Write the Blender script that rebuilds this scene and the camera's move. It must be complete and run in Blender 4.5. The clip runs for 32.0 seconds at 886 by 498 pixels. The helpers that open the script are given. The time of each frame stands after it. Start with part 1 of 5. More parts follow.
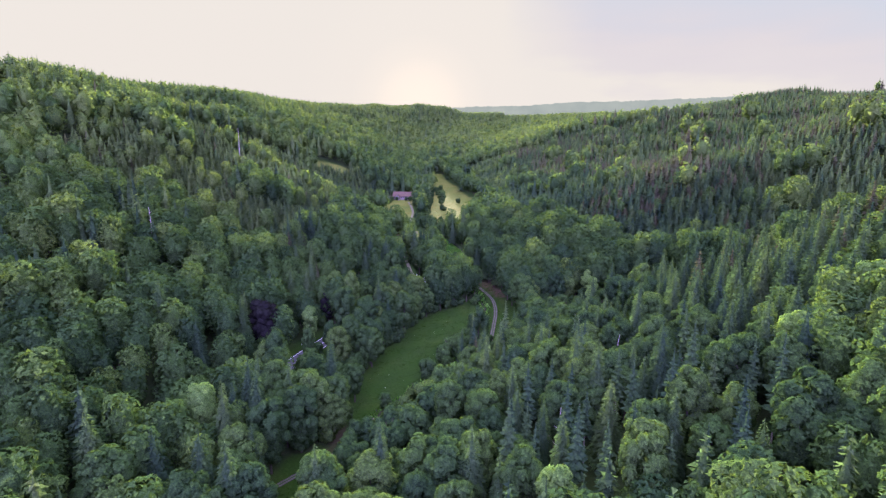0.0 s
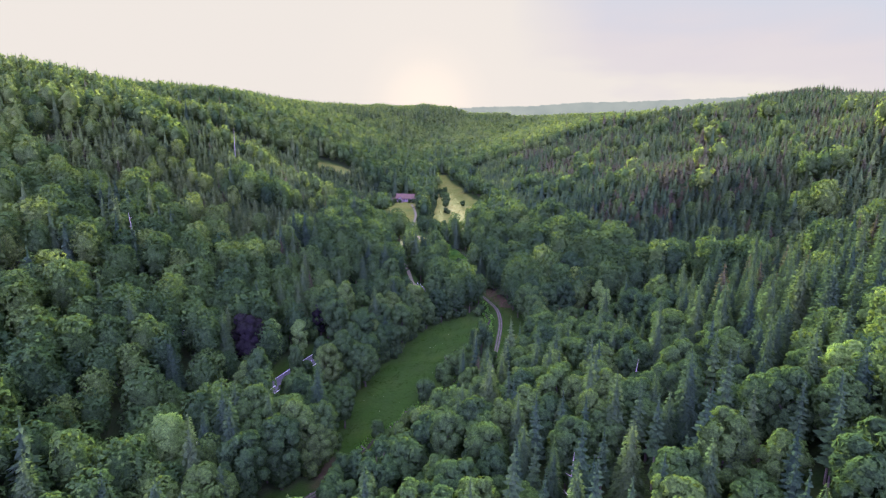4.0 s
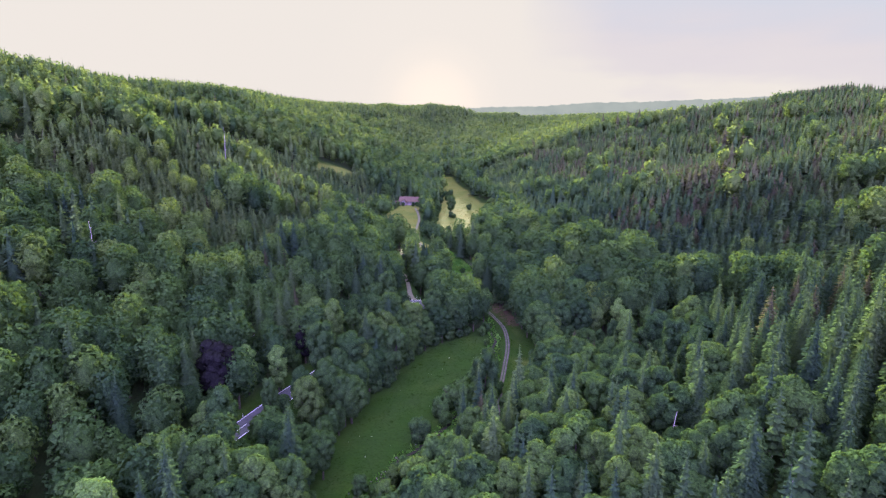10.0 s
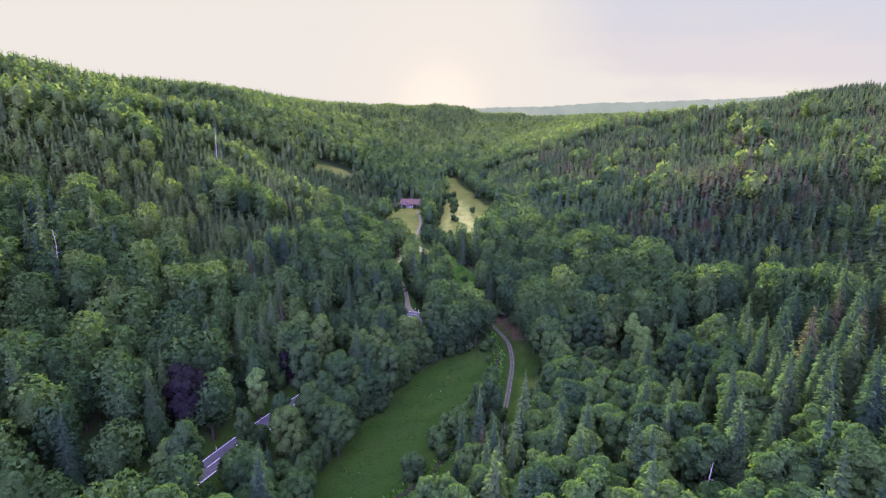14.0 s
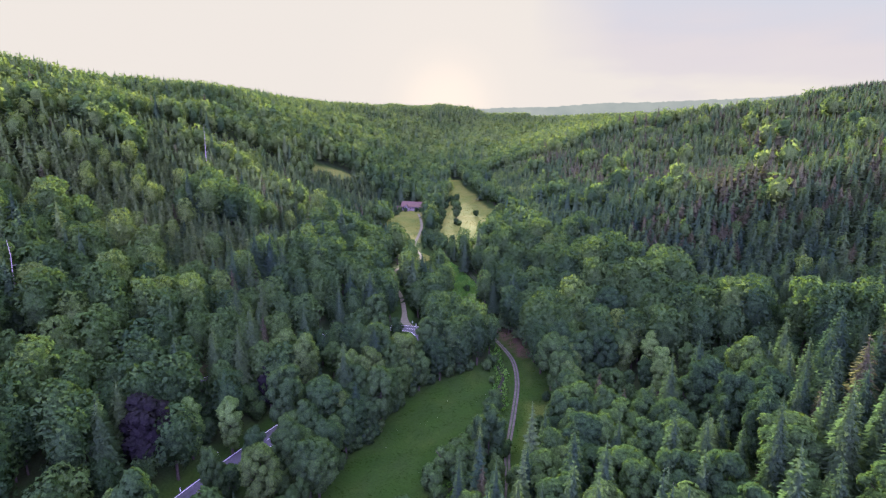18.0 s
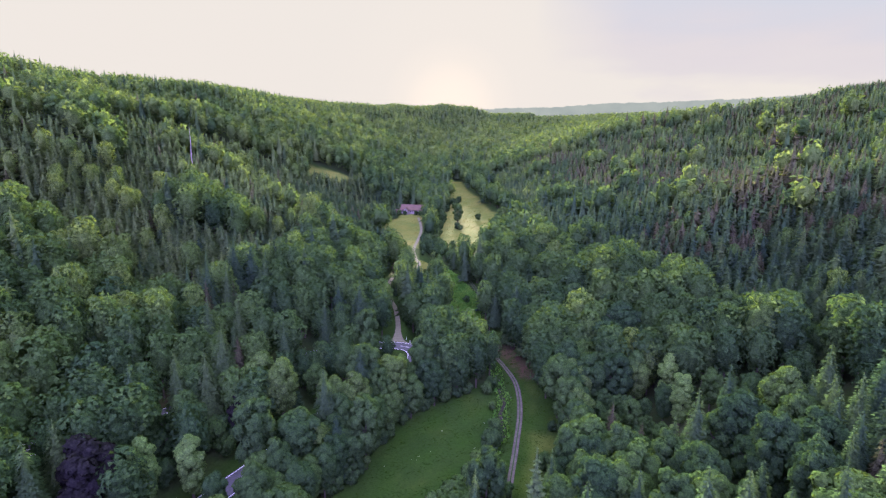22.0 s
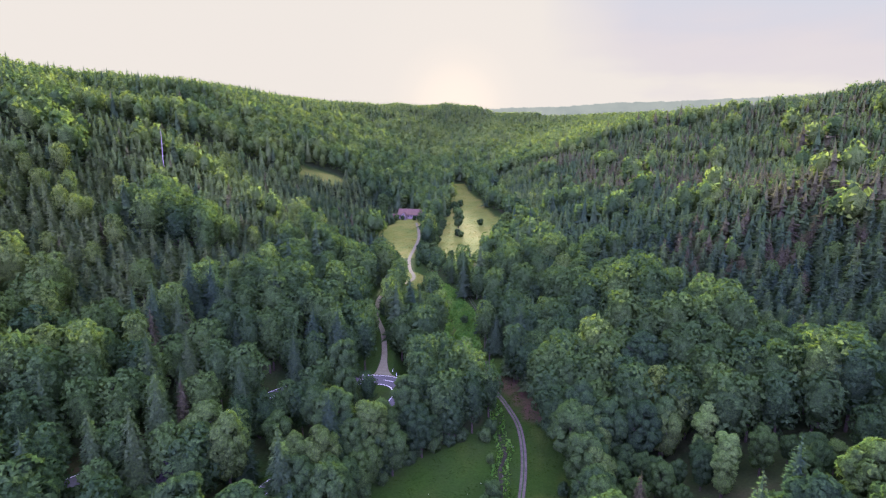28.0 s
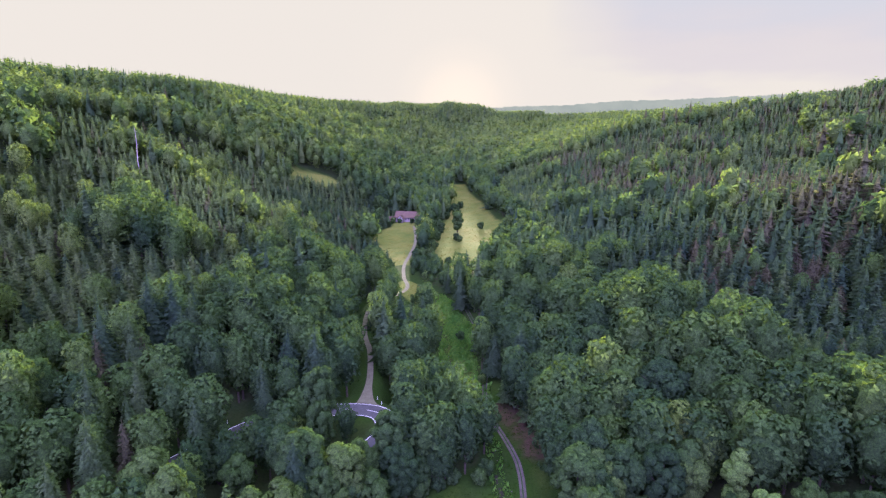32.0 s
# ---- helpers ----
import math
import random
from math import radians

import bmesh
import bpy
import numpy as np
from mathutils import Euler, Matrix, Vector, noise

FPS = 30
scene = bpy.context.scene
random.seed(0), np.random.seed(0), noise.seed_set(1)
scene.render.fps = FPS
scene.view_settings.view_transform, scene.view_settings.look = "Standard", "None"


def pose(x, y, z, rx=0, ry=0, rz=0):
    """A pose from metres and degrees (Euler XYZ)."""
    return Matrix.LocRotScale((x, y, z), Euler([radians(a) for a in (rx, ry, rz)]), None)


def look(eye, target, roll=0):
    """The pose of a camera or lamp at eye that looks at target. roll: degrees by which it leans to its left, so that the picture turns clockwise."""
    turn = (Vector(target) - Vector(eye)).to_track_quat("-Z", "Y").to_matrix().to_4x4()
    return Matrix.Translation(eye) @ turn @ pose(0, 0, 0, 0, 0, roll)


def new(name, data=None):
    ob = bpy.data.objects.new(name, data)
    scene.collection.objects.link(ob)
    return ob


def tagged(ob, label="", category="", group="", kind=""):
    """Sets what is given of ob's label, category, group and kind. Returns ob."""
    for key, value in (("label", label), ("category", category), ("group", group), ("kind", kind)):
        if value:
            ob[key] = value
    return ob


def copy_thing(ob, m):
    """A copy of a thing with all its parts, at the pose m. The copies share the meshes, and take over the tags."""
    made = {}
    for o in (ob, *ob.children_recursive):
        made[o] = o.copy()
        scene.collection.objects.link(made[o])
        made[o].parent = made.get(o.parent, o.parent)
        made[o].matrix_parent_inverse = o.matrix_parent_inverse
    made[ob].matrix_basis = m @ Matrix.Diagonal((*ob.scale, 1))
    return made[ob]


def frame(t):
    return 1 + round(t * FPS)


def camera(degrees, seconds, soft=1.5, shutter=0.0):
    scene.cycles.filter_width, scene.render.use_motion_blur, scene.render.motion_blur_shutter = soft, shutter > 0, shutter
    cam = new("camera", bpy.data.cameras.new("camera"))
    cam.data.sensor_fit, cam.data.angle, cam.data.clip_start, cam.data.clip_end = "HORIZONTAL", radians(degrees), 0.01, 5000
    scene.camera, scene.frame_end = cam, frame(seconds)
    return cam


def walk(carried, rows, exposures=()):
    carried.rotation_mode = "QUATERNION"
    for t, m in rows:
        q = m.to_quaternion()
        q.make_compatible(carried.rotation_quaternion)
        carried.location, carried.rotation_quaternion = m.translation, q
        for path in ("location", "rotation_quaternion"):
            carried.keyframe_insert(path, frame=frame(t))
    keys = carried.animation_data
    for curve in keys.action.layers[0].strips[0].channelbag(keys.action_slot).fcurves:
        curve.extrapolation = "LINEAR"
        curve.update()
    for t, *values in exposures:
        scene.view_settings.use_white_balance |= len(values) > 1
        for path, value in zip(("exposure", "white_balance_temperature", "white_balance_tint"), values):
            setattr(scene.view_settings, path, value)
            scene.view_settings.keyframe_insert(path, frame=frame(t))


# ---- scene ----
cam = camera(80.2, 32.0, soft=1.3)
METRES, EYE, TILT, LEAN, TURN = 150.0, 90.0, -25.25, 8.5, 4.39
ROWS = [
    (0.0, 0.0, 0.0, 0.0, -1.92, 13.08, -8.31),
    (0.5, 0.001, 0.012, 0.006, -1.86, 13.07, -8.37),
    (1.0, 0.0023, 0.0251, 0.0125, -1.79, 13.07, -8.41),
    (1.5, 0.0039, 0.0372, 0.0188, -1.69, 13.06, -8.45),
    (2.0, 0.0053, 0.0504, 0.0254, -1.61, 13.05, -8.5),
    (2.5, 0.0066, 0.0625, 0.0314, -1.54, 13.04, -8.54),
    (3.0, 0.008, 0.0758, 0.0382, -1.46, 13.03, -8.59),
    (3.5, 0.0094, 0.0881, 0.0442, -1.38, 13.03, -8.63),
    (5.5, 0.0151, 0.141, 0.0686, -1.12, 13.06, -8.83),
    (6.0, 0.0161, 0.1544, 0.0753, -1.06, 13.06, -8.87),
    (6.5, 0.017, 0.167, 0.0813, -1.0, 13.06, -8.91),
    (7.0, 0.0178, 0.1806, 0.0879, -0.93, 13.05, -8.95),
    (7.5, 0.019, 0.1931, 0.0942, -0.85, 13.03, -8.98),
    (8.0, 0.0201, 0.2066, 0.1008, -0.78, 13.01, -9.02),
    (8.5, 0.0208, 0.2193, 0.1069, -0.72, 13.0, -9.06),
    (9.0, 0.0217, 0.2328, 0.1133, -0.64, 12.97, -9.1),
    (9.5, 0.0228, 0.2455, 0.1194, -0.56, 12.95, -9.14),
    (10.0, 0.0233, 0.2591, 0.1261, -0.51, 12.94, -9.17),
    (10.5, 0.0245, 0.272, 0.1323, -0.44, 12.95, -9.2),
    (11.0, 0.0255, 0.286, 0.139, -0.38, 12.94, -9.23),
    (11.5, 0.0264, 0.299, 0.145, -0.32, 12.94, -9.25),
    (12.0, 0.0272, 0.3131, 0.1517, -0.26, 12.93, -9.28),
    (12.5, 0.0282, 0.326, 0.1579, -0.18, 12.9, -9.31),
    (13.0, 0.0289, 0.3403, 0.1647, -0.13, 12.91, -9.35),
    (13.5, 0.0301, 0.3535, 0.1709, -0.06, 12.91, -9.37),
    (14.0, 0.0309, 0.3678, 0.1778, -0.01, 12.91, -9.39),
    (14.5, 0.0319, 0.3808, 0.1841, 0.05, 12.91, -9.42),
    (16.5, 0.0363, 0.4379, 0.2096, 0.34, 12.91, -9.48),
    (17.0, 0.0369, 0.4522, 0.2163, 0.39, 12.91, -9.51),
    (17.5, 0.0377, 0.4656, 0.2229, 0.46, 12.91, -9.52),
    (18.0, 0.0387, 0.4803, 0.2298, 0.52, 12.9, -9.54),
    (18.5, 0.0399, 0.494, 0.2362, 0.59, 12.91, -9.56),
    (19.0, 0.0408, 0.5085, 0.2436, 0.64, 12.89, -9.58),
    (19.5, 0.0422, 0.5222, 0.2502, 0.71, 12.89, -9.59),
    (20.0, 0.0435, 0.5373, 0.2572, 0.76, 12.89, -9.6),
    (20.5, 0.0448, 0.5507, 0.2641, 0.82, 12.88, -9.62),
    (21.0, 0.0465, 0.5657, 0.2709, 0.86, 12.89, -9.64),
    (21.5, 0.0477, 0.579, 0.2777, 0.92, 12.88, -9.66),
    (22.0, 0.0493, 0.5937, 0.2848, 0.97, 12.89, -9.68),
    (22.5, 0.0507, 0.6069, 0.2915, 1.02, 12.88, -9.69),
    (23.0, 0.0523, 0.6215, 0.2987, 1.08, 12.88, -9.71),
    (23.5, 0.0535, 0.635, 0.3051, 1.14, 12.87, -9.73),
    (24.0, 0.0549, 0.65, 0.3122, 1.18, 12.88, -9.73),
    (24.5, 0.0561, 0.6639, 0.3191, 1.23, 12.88, -9.74),
    (25.0, 0.057, 0.6793, 0.3266, 1.28, 12.87, -9.76),
    (25.5, 0.058, 0.6941, 0.3336, 1.33, 12.85, -9.78),
    (27.5, 0.0619, 0.7581, 0.3647, 1.51, 12.79, -9.87),
    (28.0, 0.063, 0.7748, 0.3728, 1.56, 12.79, -9.87),
    (28.5, 0.0641, 0.7899, 0.3804, 1.58, 12.76, -9.88),
    (29.0, 0.0656, 0.8065, 0.3885, 1.63, 12.75, -9.89),
    (29.5, 0.067, 0.8216, 0.3961, 1.68, 12.72, -9.89),
    (30.0, 0.0688, 0.8379, 0.4043, 1.73, 12.71, -9.9),
    (30.5, 0.0704, 0.8528, 0.4116, 1.76, 12.69, -9.9),
    (31.0, 0.0722, 0.8686, 0.4197, 1.82, 12.67, -9.91),
    (31.5, 0.0739, 0.8831, 0.4269, 1.87, 12.65, -9.91),
    (32.0, 0.076, 0.8974, 0.434, 1.96, 12.62, -9.91),
]
walk(cam, [(t, pose(0, 0, EYE, TILT, LEAN, TURN) @ pose(METRES * x, METRES * y, METRES * z, 90 + pitch, roll, yaw)) for t, x, y, z, yaw, pitch, roll in ROWS],
     [(0.0, 3.5, 5000, 46), (32.0, 3.5, 5000, 46)])

# ---- world, sun and exposure ----
SUN_AZIMUTH, SUN_HEIGHT = -8.7, 9.0
world = bpy.data.worlds.new("evening_sky")
scene.world = world
world.use_nodes = True


def node(tree, kind, **settings):
    n = tree.nodes.new(kind)
    for key, value in settings.items():
        if key == "operation":
            n.operation = value
        elif key == "blend_type":
            n.blend_type = value
        elif key == "data_type":
            n.data_type = value
        else:
            n.inputs[key].default_value = value
    return n


def ramp(tree, source, stops):
    n = tree.nodes.new("ShaderNodeValToRGB")
    while len(n.color_ramp.elements) < len(stops):
        n.color_ramp.elements.new(0.5)
    for e, (at, colour) in zip(n.color_ramp.elements, stops):
        e.position, e.color = at, (*colour, 1)
    tree.links.new(source, n.inputs[0])
    return n.outputs[0]


def mix(tree, a, b, factor, blend="MIX"):
    n = tree.nodes.new("ShaderNodeMix")
    n.data_type, n.blend_type = "RGBA", blend
    for slot, value in ((0, factor), (6, a), (7, b)):
        if isinstance(value, (int, float)):
            n.inputs[slot].default_value = value
        elif isinstance(value, tuple):
            n.inputs[slot].default_value = (*value, 1)
        else:
            tree.links.new(value, n.inputs[slot])
    return n.outputs[2]


def build_sky(tree):
    """Clear evening sky behind a thin bright veil of cloud, with a greyer lavender bank high up."""
    link = tree.links.new
    tree.nodes.clear()
    out, back = tree.nodes.new("ShaderNodeOutputWorld"), tree.nodes.new("ShaderNodeBackground")
    sky = tree.nodes.new("ShaderNodeTexSky")
    sky.sky_type, sky.sun_disc = "NISHITA", False
    sky.sun_elevation, sky.sun_rotation = radians(SUN_HEIGHT), radians(SUN_AZIMUTH)
    sky.dust_density = 2.0
    dim = node(tree, "ShaderNodeVectorMath", operation="SCALE")
    dim.inputs["Scale"].default_value = 0.06
    link(sky.outputs[0], dim.inputs[0])
    coord = tree.nodes.new("ShaderNodeTexCoord")
    parts = tree.nodes.new("ShaderNodeSeparateXYZ")
    link(coord.outputs["Generated"], parts.inputs[0])
    flat = tree.nodes.new("ShaderNodeMapping")
    flat.inputs["Scale"].default_value = (2.2, 1.0, 9.0)
    link(coord.outputs["Generated"], flat.inputs[0])
    cloud = node(tree, "ShaderNodeTexNoise", Scale=1.6, Detail=5.0, Roughness=0.5)
    link(flat.outputs[0], cloud.inputs["Vector"])
    # the bank lies above ten degrees, lower towards the right of the sun
    side = node(tree, "ShaderNodeMath", operation="MULTIPLY_ADD")
    side.inputs[1].default_value, side.inputs[2].default_value = 0.2, 0.0
    link(parts.outputs[0], side.inputs[0])
    lift = node(tree, "ShaderNodeMath", operation="ADD")
    link(parts.outputs[2], lift.inputs[0])
    link(side.outputs[0], lift.inputs[1])
    swell = node(tree, "ShaderNodeMath", operation="MULTIPLY_ADD")
    swell.inputs[1].default_value = 0.17
    link(cloud.outputs[0], swell.inputs[0])
    link(lift.outputs[0], swell.inputs[2])
    edge = ramp(tree, parts.outputs[0], [(0.0, (0, 0, 0)), (0.16, (1, 1, 1))])
    bank = mix(tree, ramp(tree, swell.outputs[0], [(0.215, (0, 0, 0)), (0.245, (0.75, 0.75, 0.75)), (0.30, (1, 1, 1))]), edge, 1.0, "MULTIPLY")
    thick = mix(tree, ramp(tree, swell.outputs[0], [(0.27, (0, 0, 0)), (0.36, (1, 1, 1))]), edge, 1.0, "MULTIPLY")
    veil = mix(tree, (0.0805, 0.0742, 0.0386), (0.0695, 0.0638, 0.0380), bank)
    veil = mix(tree, veil, (0.0610, 0.0629, 0.0405), thick)
    # the veil glows round the setting sun
    toward = node(tree, "ShaderNodeVectorMath", operation="DOT_PRODUCT")
    toward.inputs[1].default_value = (-0.150, 0.987, 0.054)
    link(coord.outputs["Generated"], toward.inputs[0])
    aureole = ramp(tree, toward.outputs["Value"], [(0.975, (0, 0, 0)), (0.993, (0.10, 0.10, 0.10)), (0.999, (0.5, 0.5, 0.5)), (1.0, (1, 1, 1))])
    veil = mix(tree, veil, mix(tree, aureole, (0.018, 0.011, 0.0025), 1.0, "MULTIPLY"), 1.0, "ADD")
    # away from the sun the veil thins out and the clear evening sky shows through
    behind = node(tree, "ShaderNodeMath", operation="MULTIPLY_ADD")
    behind.inputs[1].default_value = -0.35
    link(parts.outputs[1], behind.inputs[0])
    link(parts.outputs[2], behind.inputs[2])
    over = ramp(tree, behind.outputs[0], [(0.18, (0, 0, 0)), (0.5, (0.35, 0.35, 0.35)), (1.0, (1, 1, 1))])
    # even warm brightness added to the unseen upper sky as top light
    high = mix(tree, dim.outputs[0], (0.25, 0.24, 0.16), 1.0, "ADD")
    # out of view opposite the sun: pink and violet fill added, brightest low down
    turned = node(tree, "ShaderNodeMath", operation="MULTIPLY_ADD")
    turned.inputs[1].default_value, turned.inputs[2].default_value = -0.5, 0.5
    link(parts.outputs[1], turned.inputs[0])
    belt = mix(tree, ramp(tree, turned.outputs[0], [(0.4, (0, 0, 0)), (0.9, (1, 1, 1))]), ramp(tree, parts.outputs[2], [(0.1, (1, 1, 1)), (0.95, (0, 0, 0))]), 1.0, "MULTIPLY")
    high = mix(tree, high, mix(tree, belt, (1.08, 0.58, 2.20), 1.0, "MULTIPLY"), 1.0, "ADD")
    total = mix(tree, veil, high, over)
    link(total, back.inputs[0])
    back.inputs[1].default_value = 1.0
    link(back.outputs[0], out.inputs[0])


build_sky(world.node_tree)
sun = new("sun", bpy.data.lights.new("sun", "SUN"))
sun.data.energy, sun.data.angle, sun.data.color = 3.6, radians(10), (1.0, 0.86, 0.36)
sun.matrix_world = look((0, 0, 0), (-math.sin(radians(SUN_AZIMUTH)), -math.cos(radians(SUN_AZIMUTH)), -math.tan(radians(SUN_HEIGHT))))


# ---- materials ----
def material(name):
    m = bpy.data.materials.new(name)
    m.use_nodes = True
    m.node_tree.nodes.clear()
    return m, m.node_tree, m.node_tree.nodes.new("ShaderNodeOutputMaterial")


def noise_at(tree, scale, detail=4.0, rough=0.55, coords="Object"):
    n = node(tree, "ShaderNodeTexNoise", Scale=scale, Detail=detail, Roughness=rough)
    c = tree.nodes.new("ShaderNodeTexCoord")
    tree.links.new(c.outputs[coords], n.inputs["Vector"])
    return n.outputs[0]


def leaves(name, dark, mid, light, glow, joined, grain=2.6, gaps=0.55):
    """Foliage: each tree has its own tone, each spray its own shade; light passes through it in part."""
    m, tree, out = material(name)
    if joined:
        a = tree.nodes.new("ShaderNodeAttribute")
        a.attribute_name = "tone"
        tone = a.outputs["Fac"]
    else:
        tone = tree.nodes.new("ShaderNodeObjectInfo").outputs["Random"]
    # joined woods carry painted haze in tone; single near trees keep darker colours
    if not joined:
        light = tuple(0.6 * p + 0.4 * q for p, q in zip(mid, light))
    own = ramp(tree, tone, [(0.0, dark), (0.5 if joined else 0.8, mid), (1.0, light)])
    isle = tree.nodes.new("ShaderNodeNewGeometry").outputs["Random Per Island"]
    shade = ramp(tree, isle, [(0.0, (0.88, 0.89, 0.89)), (0.6, (1.0, 1.0, 0.98)), (1.0, (1.14, 1.12, 1.05))])
    colour = mix(tree, own, shade, 1.0, "MULTIPLY")
    # single leaves: noise paints shade into the gaps and light onto the tips
    fine = noise_at(tree, grain, 3.0, 0.7)
    colour = mix(tree, colour, ramp(tree, fine, [(0.36, (gaps, gaps * 1.04, gaps * 1.12)), (0.52, (1.0, 1.0, 1.0)), (0.66, (2.0 - gaps, 1.98 - gaps, 1.75 - gaps))]), 1.0, "MULTIPLY")
    relief = node(tree, "ShaderNodeBump", Strength=0.5, Distance=0.3)
    tree.links.new(fine, relief.inputs["Height"])
    soft, through_leaf = node(tree, "ShaderNodeBsdfDiffuse"), node(tree, "ShaderNodeBsdfTranslucent")
    tree.links.new(colour, soft.inputs[0])
    warm = mix(tree, colour, (1.28, 1.12, 0.60), 1.0, "MULTIPLY")
    tree.links.new(warm, through_leaf.inputs[0])
    tree.links.new(relief.outputs[0], soft.inputs["Normal"])
    tree.links.new(relief.outputs[0], through_leaf.inputs["Normal"])
    both = node(tree, "ShaderNodeMixShader", Fac=glow)
    tree.links.new(soft.outputs[0], both.inputs[1])
    tree.links.new(through_leaf.outputs[0], both.inputs[2])
    tree.links.new(both.outputs[0], out.inputs[0])
    return m


def plain(name, stops, scale, rough=0.9, bump=0.3, fine=6.0, metal=0.0):
    """A surface with colour patches from noise, finer grain in relief."""
    m, tree, out = material(name)
    p = node(tree, "ShaderNodeBsdfPrincipled", Roughness=rough, Metallic=metal)
    p.inputs["Specular IOR Level"].default_value = 0.12 if rough > 0.7 else 0.5
    colour = ramp(tree, noise_at(tree, scale), stops)
    grain = ramp(tree, noise_at(tree, scale * fine), [(0.3, (0.8, 0.8, 0.8)), (0.7, (1.15, 1.15, 1.15))])
    tree.links.new(mix(tree, colour, grain, 1.0, "MULTIPLY"), p.inputs["Base Color"])
    b = node(tree, "ShaderNodeBump", Strength=bump, Distance=0.1)
    tree.links.new(noise_at(tree, scale * fine), b.inputs["Height"])
    tree.links.new(b.outputs[0], p.inputs["Normal"])
    tree.links.new(p.outputs[0], out.inputs[0])
    return m


BROAD = ((0.034, 0.069, 0.026), (0.059, 0.111, 0.030), (0.104, 0.163, 0.037))
NEEDLE = ((0.032, 0.063, 0.032), (0.053, 0.095, 0.035), (0.096, 0.147, 0.044))
RUSSET = ((0.058, 0.064, 0.032), (0.068, 0.074, 0.033), (0.078, 0.090, 0.036))
leaf_near, leaf_far = leaves("beech_leaves", *BROAD, 0.4, False), leaves("wood_leaves", *BROAD, 0.4, True)
needle_near, needle_far = leaves("spruce_needles", *NEEDLE, 0.33, False, 1.7, 0.7), leaves("wood_needles", *NEEDLE, 0.33, True, 1.7, 0.7)
russet_near, russet_far = leaves("dry_needles", *RUSSET, 0.15, False, 1.7, 0.62), leaves("wood_dry_needles", *RUSSET, 0.15, True, 1.7, 0.62)
copper = leaves("copper_leaves", (0.015, 0.016, 0.015), (0.017, 0.018, 0.016), (0.020, 0.020, 0.018), 0.2, False)
bark = plain("bark", [(0.3, (0.040, 0.038, 0.022)), (0.7, (0.080, 0.074, 0.045))], 1.5)
pale_bark = plain("pale_bark", [(0.3, (0.24, 0.225, 0.18)), (0.7, (0.36, 0.34, 0.28))], 1.0)


def ground_material():
    m, tree, out = material("valley_ground")
    p = node(tree, "ShaderNodeBsdfPrincipled", Roughness=0.95)
    p.inputs["Specular IOR Level"].default_value = 0.08
    litter = ramp(tree, noise_at(tree, 0.12, 6), [(0.3, (0.018, 0.038, 0.010)), (0.5, (0.026, 0.038, 0.012)), (0.7, (0.023, 0.048, 0.012))])
    lush = ramp(tree, noise_at(tree, 0.07, 8, 0.65), [(0.3, (0.013, 0.036, 0.004)), (0.55, (0.018, 0.045, 0.004)), (0.75, (0.030, 0.055, 0.006))])
    dry = ramp(tree, noise_at(tree, 0.06, 8, 0.65), [(0.3, (0.062, 0.098, 0.015)), (0.5, (0.094, 0.118, 0.020)), (0.7, (0.130, 0.130, 0.027))])
    soil = ramp(tree, noise_at(tree, 0.5, 6), [(0.3, (0.045, 0.026, 0.020)), (0.7, (0.080, 0.046, 0.036))])
    layers = litter
    for key, colour in (("lush", lush), ("dry", dry), ("soil", soil)):
        a = tree.nodes.new("ShaderNodeAttribute")
        a.attribute_name = key
        layers = mix(tree, layers, colour, a.outputs["Fac"])
    fine = ramp(tree, noise_at(tree, 1.6, 4, 0.7), [(0.3, (0.72, 0.75, 0.7)), (0.7, (1.25, 1.2, 1.15))])
    tree.links.new(mix(tree, layers, fine, 1.0, "MULTIPLY"), p.inputs["Base Color"])
    b = node(tree, "ShaderNodeBump", Strength=0.6, Distance=0.4)
    tree.links.new(noise_at(tree, 0.9, 6), b.inputs["Height"])
    tree.links.new(b.outputs[0], p.inputs["Normal"])
    tree.links.new(p.outputs[0], out.inputs[0])
    return m


ground_mat = ground_material()
asphalt = plain("asphalt", [(0.3, (0.06, 0.06, 0.064)), (0.7, (0.09, 0.09, 0.094))], 0.3, 0.85, 0.15)
gravel = plain("gravel", [(0.3, (0.105, 0.104, 0.062)), (0.7, (0.145, 0.142, 0.088))], 0.6, 0.95, 0.4)
track_gravel = plain("track_gravel", [(0.3, (0.056, 0.05, 0.042)), (0.7, (0.098, 0.088, 0.072))], 0.6, 0.95, 0.4)
verge_grass = plain("verge_grass", [(0.3, (0.016, 0.045, 0.008)), (0.7, (0.03, 0.06, 0.012))], 1.2, 0.95, 0.5)
water = plain("brook_water", [(0.3, (0.014, 0.015, 0.009)), (0.7, (0.028, 0.026, 0.016))], 0.8, 0.75, 0.5)
stone = plain("stone", [(0.3, (0.11, 0.095, 0.085)), (0.7, (0.22, 0.19, 0.17))], 0.8, 0.9, 0.4)
road_paint = plain("road_paint", [(0.3, (0.7, 0.7, 0.7)), (0.7, (0.82, 0.82, 0.8))], 0.5, 0.7, 0.05)

